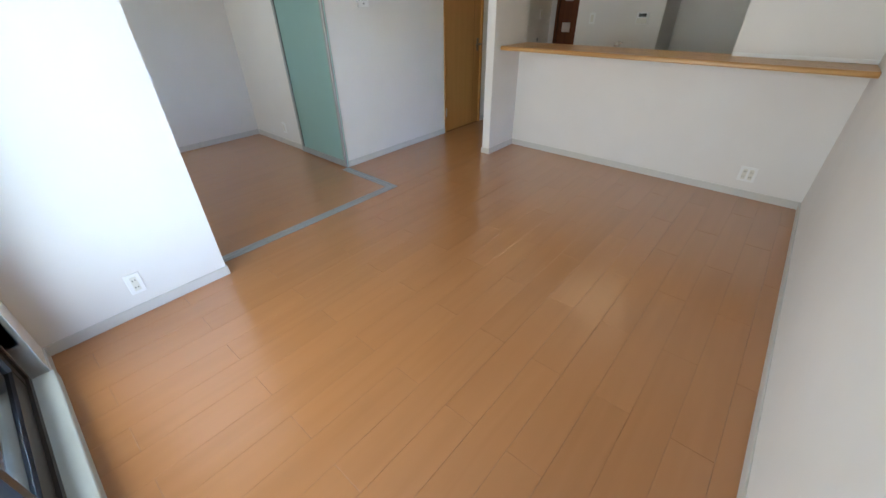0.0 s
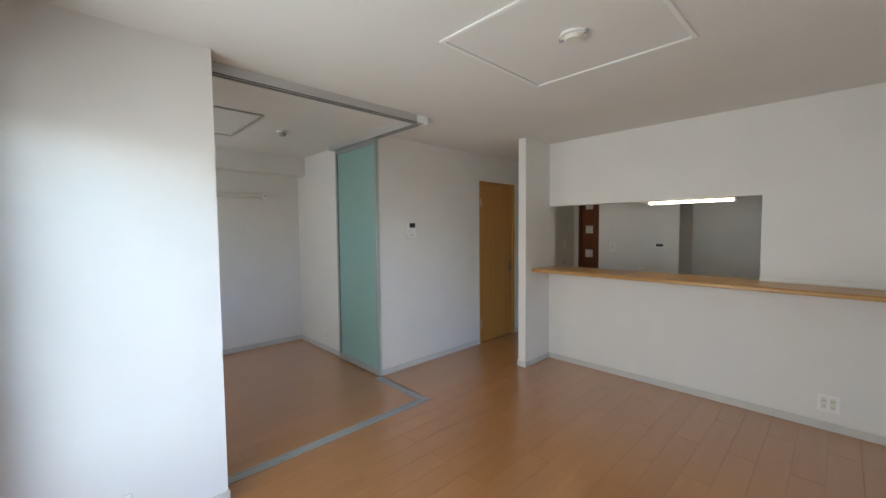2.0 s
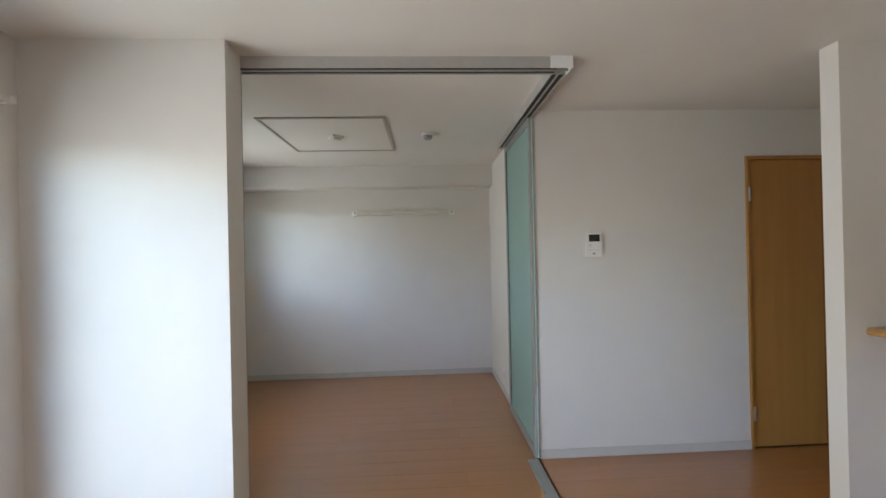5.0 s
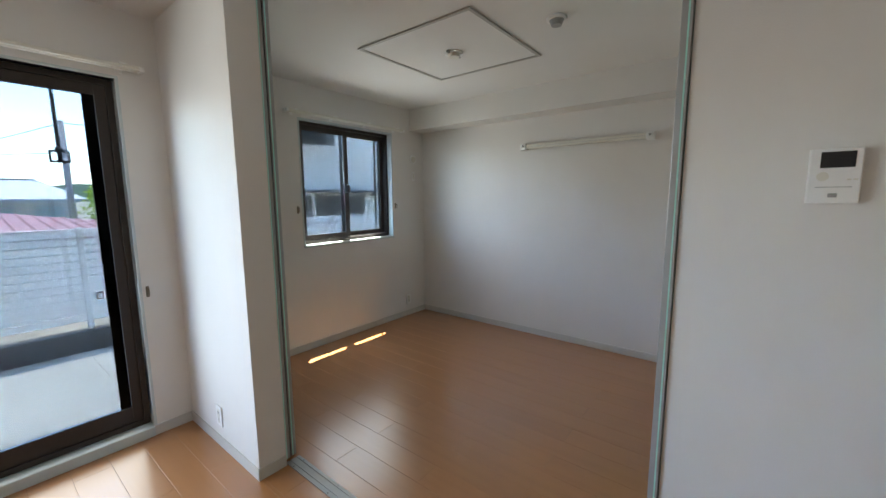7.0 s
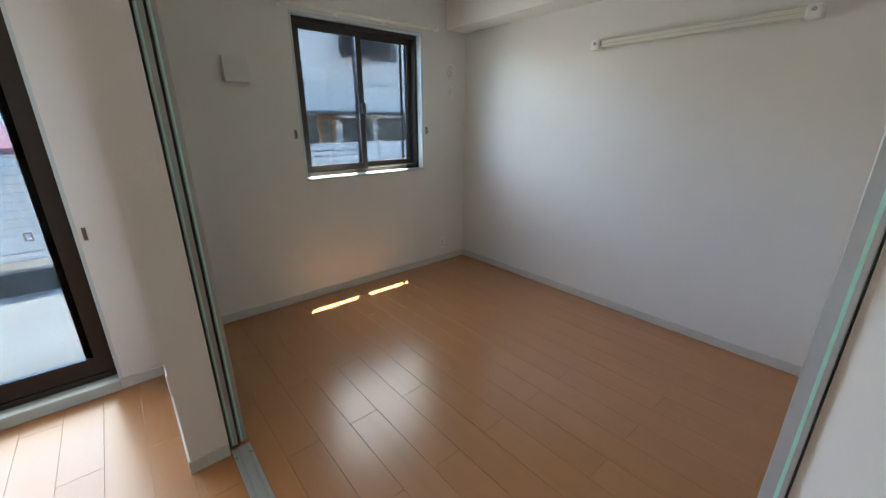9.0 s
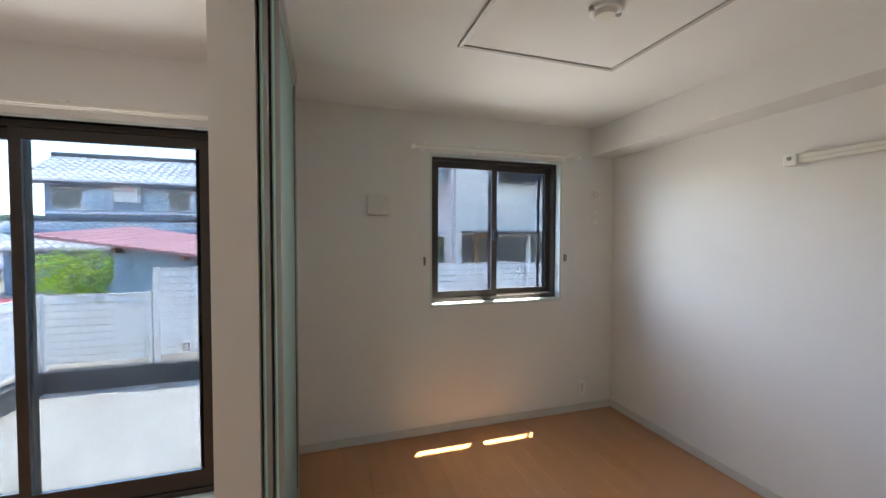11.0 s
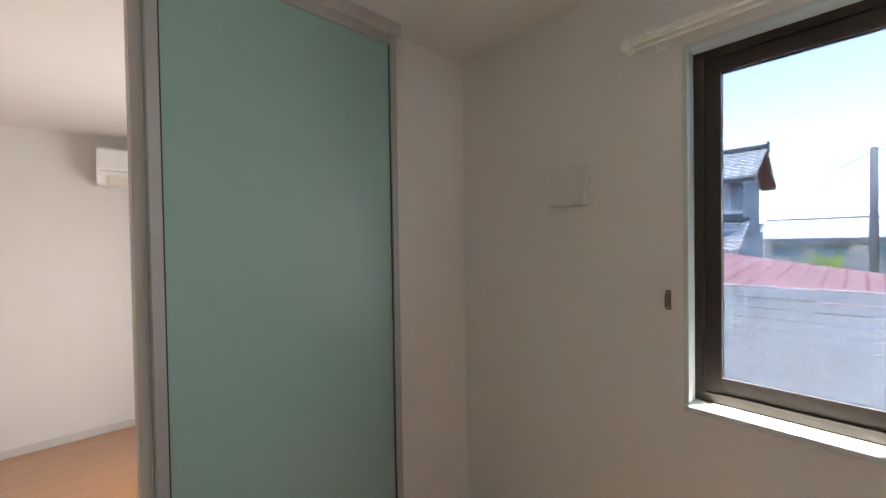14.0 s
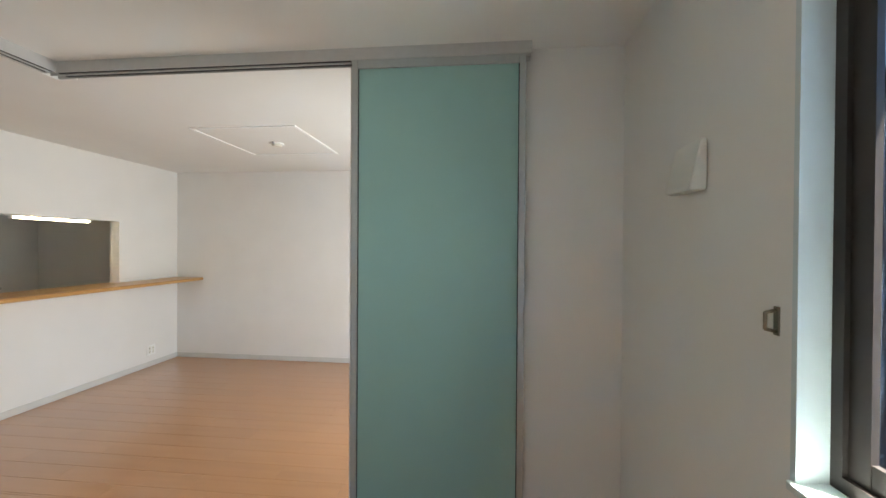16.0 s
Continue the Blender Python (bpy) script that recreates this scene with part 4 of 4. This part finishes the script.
part("end_tile", boxes((0.66, 0.72, -15.76, -15.44, 4.42, 4.78), bevel=0.02), DARKTILE, rg)
for ya, yb in ((-13.6, -15.6), (-17.6, -15.6)):
    bm = bmesh.new()
    prism(bm, [(ya, 3.30), (ya, 3.40), (yb, 4.53), (yb, 4.43)], "x", 0.74, 1.15)
    part("verge_soffit", bm, BROWNDOOR, t, "dark brown timber under the verge")
gb = bmesh.new()
prism(gb, [(-17.1, 3.62), (-14.2, 3.62), (-15.6, 4.36)], "x", 1.15, 1.30)
part("gable", gb, BLUEWALL, t)
part("lower_roof", tiled(0.95, 10.0, -12.4, 1.12, -14.2, 2.06, 8, 0.27), TILE, t, "silver tiled lower roof")
part("lower_ridge", boxes((0.95, 10.0, -14.26, -14.12, 2.06, 2.17), bevel=0.02), DARKTILE, t)
part("fascia", boxes((0.75, 9.5, -13.60, -13.55, 3.28, 3.38)), DARKTILE, t)
part("fascia_lower", boxes((0.97, 10.0, -12.45, -12.40, 0.98, 1.08)), DARKTILE, t)
bm = bmesh.new()
prism(bm, [(-13.3, 1.2), (-13.3, 1.45), (-14.2, 1.95), (-14.2, 1.2)], "x", 1.10, 1.26)
part("lower_gable", bm, WHITEWALL, t, "pale rendered end of the lower roof")


def pale_window(x, z, w, h, panes):
    wd = part("window", boxes(face("+y", -14.2, x, z, w, h, -0.03, 0.05), bevel=0.01), METALROOF, t, "pale aluminium window")
    k = w / panes
    for i in range(panes):
        part("pane", boxes(face("+y", -14.2, x - w / 2 + k * (i + 0.5), z, k - 0.08, h - 0.12, 0.046, 0.056)), PALEWIN if i % 2 == 0 else DARKWIN, wd)


pale_window(1.95, 2.78, 0.95, 0.75, 2)
pale_window(4.9, 2.86, 2.3, 0.82, 3)
pale_window(7.9, 2.86, 1.8, 0.82, 2)
part("sill_band", boxes((1.15, 9.0, -14.2, -14.06, 2.30, 2.40), bevel=0.01), METALROOF, t, "pale band under the upper windows")
sb = part("shutter_box", boxes((6.15, 6.85, -14.2, -13.85, 2.72, 3.36), bevel=0.02), WHITEWALL, t, "white shutter box beside the upper window")
part("lid", boxes((6.12, 6.88, -14.2, -13.82, 3.36, 3.40), bevel=0.008), METALROOF, sb)
bm = bmesh.new()
rod(bm, (3.55, -13.62, 3.30), (3.05, -14.12, 2.45), 0.035, 10)
part("downpipe", bm, METALROOF, t)

# pink house with a railed window
t = thing("pink_house", (-9.5, -13.0, G), "two-storey pale pink rendered house with an orange soffit", "house")
part("wall", boxes((-15.5, -4.43, -17.0, -9.0, G, 5.45)), PINKWALL, t)
part("front_skin", boxes((-15.5, -4.434, -9.0, -8.98, G, 5.40)), WHITEWALL, t)
part("soffit", boxes((-16.2, -3.85, -17.7, -8.4, 5.45, 5.52)), SOFFIT, t, "orange-pink eave soffit")
bm = bmesh.new()
prism(bm, [(-17.75, 5.52), (-8.35, 5.52), (-13.0, 6.9)], "x", -16.25, -3.80)
part("roof", bm, METALROOF, t)
part("gutter", boxes((-3.85, -3.76, -17.7, -8.4, 5.44, 5.54), (-16.2, -3.76, -8.42, -8.33, 5.44, 5.54), bevel=0.02), METALROOF, t)
part("storey_band", boxes((-15.5, -4.40, -8.985, -8.96, 2.50, 2.56)), MORTAR, t)
part("storey_band", boxes((-4.434, -4.41, -17.0, -8.98, 2.50, 2.56)), MORTAR, t)
bm = bmesh.new()
rod(bm, (-4.36, -9.15, G), (-4.36, -9.15, 5.4), 0.045, 12)
part("downpipe", bm, METALROOF, t)
w = pane_window(t, "+y", -8.98, -6.85, 4.20, 1.75, 1.55, 2)
rl = part("railing", boxes((-7.80, -5.86, -8.62, -8.56, 4.36, 4.42), (-7.80, -5.86, -8.62, -8.56, 3.24, 3.30), (-7.80, -7.76, -8.98, -8.62, 4.36, 4.42), (-5.90, -5.86, -8.98, -8.62, 4.36, 4.42)), BRONZE, t, "dark window railing")
for i in range(24):
    x = -7.78 + i * 0.0822
    part("baluster", boxes((x, x + 0.040, -8.61, -8.57, 3.30, 4.36)), BRONZE, rl)
for yc, wide, zc, tall, z0, z1 in ((-10.45, 1.25, 4.25, 1.75, 3.22, 4.02), (-14.95, 1.15, 3.98, 1.40, 3.20, 3.85)):
    pane_window(t, "+x", -4.43, yc, zc, wide, tall, 2)
    rl = part("railing", boxes((-4.06, -4.00, yc - 0.8, yc + 0.8, z1 - 0.05, z1), (-4.06, -4.00, yc - 0.8, yc + 0.8, z0, z0 + 0.05), (-4.43, -4.06, yc - 0.8, yc - 0.76, z1 - 0.05, z1), (-4.43, -4.06, yc + 0.76, yc + 0.8, z1 - 0.05, z1)), BRONZE, t, "dark window railing")
    for i in range(19):
        y = yc - 0.78 + i * 0.0845
        part("baluster", boxes((-4.05, -4.01, y, y + 0.042, z0 + 0.05, z1 - 0.05)), BRONZE, rl)
pane_window(t, "+x", -4.43, -13.1, 4.28, 0.32, 0.85, 1)
pane_window(t, "+x", -4.43, -10.75, 0.72, 1.0, 1.55, 1)
pane_window(t, "+x", -4.43, -14.75, 0.72, 0.8, 1.50, 1)
for y0, y1 in ((-12.2, -10.1), (-15.7, -14.2)):
    part("hood", boxes((-4.43, -3.95, y0, y1, 1.54, 1.60), bevel=0.01), METALROOF, t)
part("canopy", boxes((-15.5, -4.60, -8.98, -8.2, 1.62, 1.70), bevel=0.01), DARKTILE, t, "dark canopy roof over the ground floor")
pane_window(t, "+y", -8.98, -4.85, 0.75, 0.4, 1.6, 1)
part("door_frame", boxes((-5.62, -5.50, -8.98, -8.90, G, 1.60), (-5.20, -5.08, -8.98, -8.90, G, 1.60), (-5.50, -5.20, -8.98, -8.90, 1.48, 1.60)), ORANGEWOOD, t, "orange timber door frame")
part("door", boxes((-5.50, -5.20, -8.98, -8.94, G, 1.48)), DARKWIN, t)
pane_window(t, "+y", -8.98, -6.45, 0.75, 1.1, 1.5, 1)
pane_window(t, "+y", -8.98, -8.3, 0.75, 2.2, 1.5, 2)

# low house with a bright metal roof beyond the shed
t = thing("low_house", (-0.6, -28, G), "long low house with a bright metal roof", "house")
part("wall", boxes((-3.2, 2.1, -31.0, -25.2, G, 1.46)), WHITEWALL, t)
bm = bmesh.new()
eaves = [bm.verts.new(p) for p in ((-3.6, -24.6, 1.45), (2.4, -24.6, 1.45), (2.4, -31.6, 1.45), (-3.6, -31.6, 1.45))]
ends = [bm.verts.new(p) for p in ((-2.1, -28.1, 2.52), (2.4, -28.1, 2.52))]
for q in ((eaves[0], eaves[1], ends[1], ends[0]), (eaves[1], eaves[2], ends[1]), (eaves[2], eaves[3], ends[0], ends[1]), (eaves[3], eaves[0], ends[0]), tuple(eaves)):
    bm.faces.new(q)
part("roof", bm, METALROOF, t)
part("fascia", boxes((-3.6, 2.4, -24.62, -24.56, 1.30, 1.46)), BLUEWALL, t, "blue-grey eave board")
part("ridge_cap", boxes((-2.1, 2.42, -28.2, -28.0, 2.50, 2.58), bevel=0.02), BLUEWALL, t)
for x in (-2.2, -0.4, 1.2):
    pane_window(t, "+y", -25.2, x, 0.85, 1.2, 0.7, 2, MORTAR, SHEDWALL)

# white hall and a red roof to the side
t = thing("white_hall", (24, -16, G), "long white building with a flat roof far off", "building")
part("wall", boxes((21, 40, -34, -8, G, 2.28)), WHITEWALL, t)
part("roof", boxes((20.7, 40.3, -34.3, -7.7, 2.28, 2.44)), METALROOF, t)
t = thing("red_shed", (10, -5, G), "low shed with a red metal roof beside the yard", "shed")
part("wall", boxes((7.2, 12.4, -9.0, -1.2, G, -0.10)), SHEDWALL, t)
bm = bmesh.new()
prism(bm, [(6.8, -0.14), (12.8, -0.14), (12.8, -0.06), (9.8, 0.28), (6.8, -0.06)], "y", -9.3, -0.9)
part("roof", bm, BRIGHTRED, t)
t = thing("grey_roof_house", (16, -12, G), "low house with a lilac-grey metal roof", "house")
part("wall", boxes((13.8, 18.6, -22, -4.5, G, 0.10)), WHITEWALL, t)
bm = bmesh.new()
prism(bm, [(13.3, 0.06), (19.1, 0.06), (19.1, 0.14), (16.2, 0.64), (13.3, 0.14)], "y", -22.4, -4.1)
part("roof", bm, LILACROOF, t)


# ---- outside: poles, wires, trees, hills ----
def utility_pole(x, y, top, label, cross=True, wide=0.13):
    t = thing("utility_pole", (x, y, G), label, "utility pole", "utility poles")
    bm = bmesh.new()
    rod(bm, (x, y, G), (x, y, top), wide, 16, wide * 0.75)
    part("shaft", bm, POLEM, t, smooth=True)
    if cross:
        part("crossarm", boxes((x - 0.7, x + 0.7, y - 0.04, y + 0.04, top - 0.35, top - 0.27)), STEEL, t)
        for dx in (-0.6, 0.0, 0.6):
            bm = bmesh.new()
            rod(bm, (x + dx, y, top - 0.27), (x + dx, y, top - 0.15), 0.035, 10, 0.02)
            part("insulator", bm, WHITEPL, t)
    return t


utility_pole(-1.69, -15.35, 4.08, "slim grey concrete pole", False, 0.11)
utility_pole(-4.62, -18.2, 6.1, "grey concrete utility pole beside the pink house", True, 0.17)
utility_pole(27.0, -19.0, 8.2, "tall utility pole far off")


def wire(a, b, sag, r=0.012):
    bm = bmesh.new()
    a, b = Vector(a), Vector(b)
    n = 14
    pts = []
    for i in range(n + 1):
        f = i / n
        p = a.lerp(b, f)
        p.z -= 4 * sag * f * (1 - f)
        pts.append(p)
    for p, q in zip(pts, pts[1:]):
        rod(bm, p, q, r, 5)
    return solid("power_cable", bm, WIREM, "thin black cable between the poles", "cable", "", "power cables")


wire((-1.69, -15.35, 4.02), (-4.22, -18.2, 5.1), 0.25)
wire((-1.69, -15.35, 3.0), (9.0, -34.0, 4.2), 0.3)
wire((-1.69, -15.35, 4.0), (2.6, -24.0, 2.9), 0.1)
wire((-4.22, -18.2, 5.2), (-4.0, -9.6, 5.3), 0.3)


def tree(name, x, y, z0, height, radius, seed, label, clumps=26, leaves=90, flat=0.8):
    """A tapered trunk with limbs and a crown of small leaves in uneven clumps."""
    rnd = random.Random(seed)
    t = thing(name, (x, y, z0), label, "tree")
    bm = bmesh.new()
    rod(bm, (0, 0, 0), (0.05, 0.02, height * 0.5), radius * 0.08, 8, radius * 0.045)
    centres = []
    for i in range(clumps):
        a = rnd.uniform(0, 2 * math.pi)
        rr = radius * math.sqrt(rnd.uniform(0.02, 1.0)) * rnd.uniform(0.6, 1.05)
        zz = height * 0.5 + (height * 0.5) * rnd.uniform(-0.55, 0.85) * math.sqrt(max(0.05, 1 - (rr / radius / 1.15) ** 2)) * flat
        centres.append(Vector((rr * math.cos(a), rr * math.sin(a), zz)))
    for c in centres[: 9]:
        rod(bm, (0.03, 0.01, height * 0.35), c * 0.92, radius * 0.028, 6, radius * 0.008)
    part("trunk", bm, BARK, t, local=True)
    verts, faces = [], []
    for c in centres:
        cr = radius * rnd.uniform(0.20, 0.36)
        for _ in range(leaves):
            d = Vector((rnd.gauss(0, 1), rnd.gauss(0, 1), rnd.gauss(0, 1))).normalized() * cr * rnd.uniform(0.45, 1.0)
            p = c + d
            u = Vector((rnd.gauss(0, 1), rnd.gauss(0, 1), rnd.gauss(0, 0.5))).normalized()
            v = u.cross(Vector((rnd.gauss(0, 1), rnd.gauss(0, 1), rnd.gauss(0, 1)))).normalized()
            s = radius * rnd.uniform(0.035, 0.065)
            k = len(verts)
            verts += [p - u * s, p + v * s * 0.45, p + u * s, p - v * s * 0.45]
            faces.append((k, k + 1, k + 2, k + 3))
    me = bpy.data.meshes.new("crown")
    me.from_pydata(verts, [], faces)
    me.materials.append(LEAF)
    o = new("crown", me)
    o.parent = t
    return t


tree("shrub_tree", -3.35, -15.2, G, 2.65, 1.45, 3, "rounded bright green tree beyond the fence", 34, 110)
tree("shrub_tree", -4.9, -20.5, G, 2.9, 1.6, 4, "bright green tree behind the pole", 26, 90)
tree("shrub_tree", 4.6, -7.4, G, 1.75, 1.0, 5, "green shrub at the end of the shed", 24, 90)
tree("shrub_tree", -0.35, -20.5, G, 1.45, 0.75, 7, "yellow-green garden bush before the low house", 20, 80)

# wooded hills round the horizon
bm = bmesh.new()
n = 220
low, mid, top = [], [], []
for i in range(n):
    a = 2 * math.pi * i / n
    r = 420 + 40 * math.sin(3 * a)
    h = 10 + 7 * noise.noise((3.2 * math.cos(a), 3.2 * math.sin(a), 0.3)) + 4 * noise.noise((9 * math.cos(a), 9 * math.sin(a), 2.0)) + 1.0 * noise.noise((40 * math.cos(a), 40 * math.sin(a), 5.0))
    h *= 1.25
    low.append(bm.verts.new((r * math.cos(a), r * math.sin(a), G - 1)))
    mid.append(bm.verts.new(((r + 40) * math.cos(a), (r + 40) * math.sin(a), h * 0.7)))
    top.append(bm.verts.new(((r + 110) * math.cos(a), (r + 110) * math.sin(a), h * 1.25)))
for i in range(n):
    j = (i + 1) % n
    bm.faces.new((low[i], low[j], mid[j], mid[i]))
    bm.faces.new((mid[i], mid[j], top[j], top[i]))
solid("backdrop", bm, HILLM, "low wooded hills along the horizon", "hills", "structure", smooth=True)

# ---- floor boards ----
W, L = 0.1515, 0.910
EDGE = 0.890
floor = solid("floor", boxes((BWEST, HALLX, 0.0, BNORTH, -0.03, -0.004), (HALLX, EAST, SOUTH, 6.9, -0.03, -0.004), (HALLX, 0.0, 0.0, SOUTH, -0.03, -0.004), (HALLX - 0.86, HALLX, 4.3, 5.3, -0.03, -0.004), (-0.85, -0.08, 6.9, 7.35, -0.03, -0.004)), SUBFLOOR, "beech laminate floor boards laid in staggered rows", "floor", "structure")
board_meshes = {}


def board(x0, x1, y0, y1):
    w, l = round(x1 - x0, 4), round(y1 - y0, 4)
    if w < 0.01 or l < 0.01:
        return
    if (w, l) not in board_meshes:
        g, s = 0.0005, 0.0009
        verts, faces = [], []
        for inset, z in ((g, -0.004), (g, -0.0004), (g + s, 0.0)):
            verts += [(-w / 2 + inset, -l / 2 + inset, z), (w / 2 - inset, -l / 2 + inset, z), (w / 2 - inset, l / 2 - inset, z), (-w / 2 + inset, l / 2 - inset, z)]
        for k in (0, 4):
            for i in range(4):
                j = (i + 1) % 4
                faces.append((k + i, k + j, k + 4 + j, k + 4 + i))
        faces.append((8, 9, 10, 11))
        me = bpy.data.meshes.new("plank")
        me.from_pydata(verts, [], faces)
        me.materials.append(FLOORWOOD)
        board_meshes[(w, l)] = me
    o = new("plank", board_meshes[(w, l)])
    o.parent = floor
    o.location = ((x0 + x1) / 2, (y0 + y1) / 2, 0)


def boards(xa, xb, ya, yb):
    k0 = math.floor((xa - EDGE) / W)
    k1 = math.ceil((xb - EDGE) / W)
    for k in range(k0, k1):
        x0, x1 = max(xa, EDGE + k * W), min(xb, EDGE + (k + 1) * W)
        first = 1.025 + (0.455 if k % 2 else 0.0)
        j0 = math.floor((ya - first) / L)
        j1 = math.ceil((yb - first) / L)
        for j in range(j0, j1):
            board(x0, x1, max(ya, first + j * L), min(yb, first + (j + 1) * L))


boards(0.0, EAST, SOUTH, NORTH)
boards(-0.146, 0.0, STUBY, 6.9)
boards(HALLX, -0.146, 2.903, 6.9)
boards(BWEST, -0.224, 0.0, BNORTH)
boards(0.0, EAST, NORTH + 0.11, 6.64)
solid("floor_strip", boxes((-0.224, -0.146, STUBY, 2.903, -0.004, 0.0), (-0.224, -0.135, 0.0, STUBY, -0.004, 0.0)), FLOORWOOD, "beech floor strip under the sliding door track", "floor", "structure")
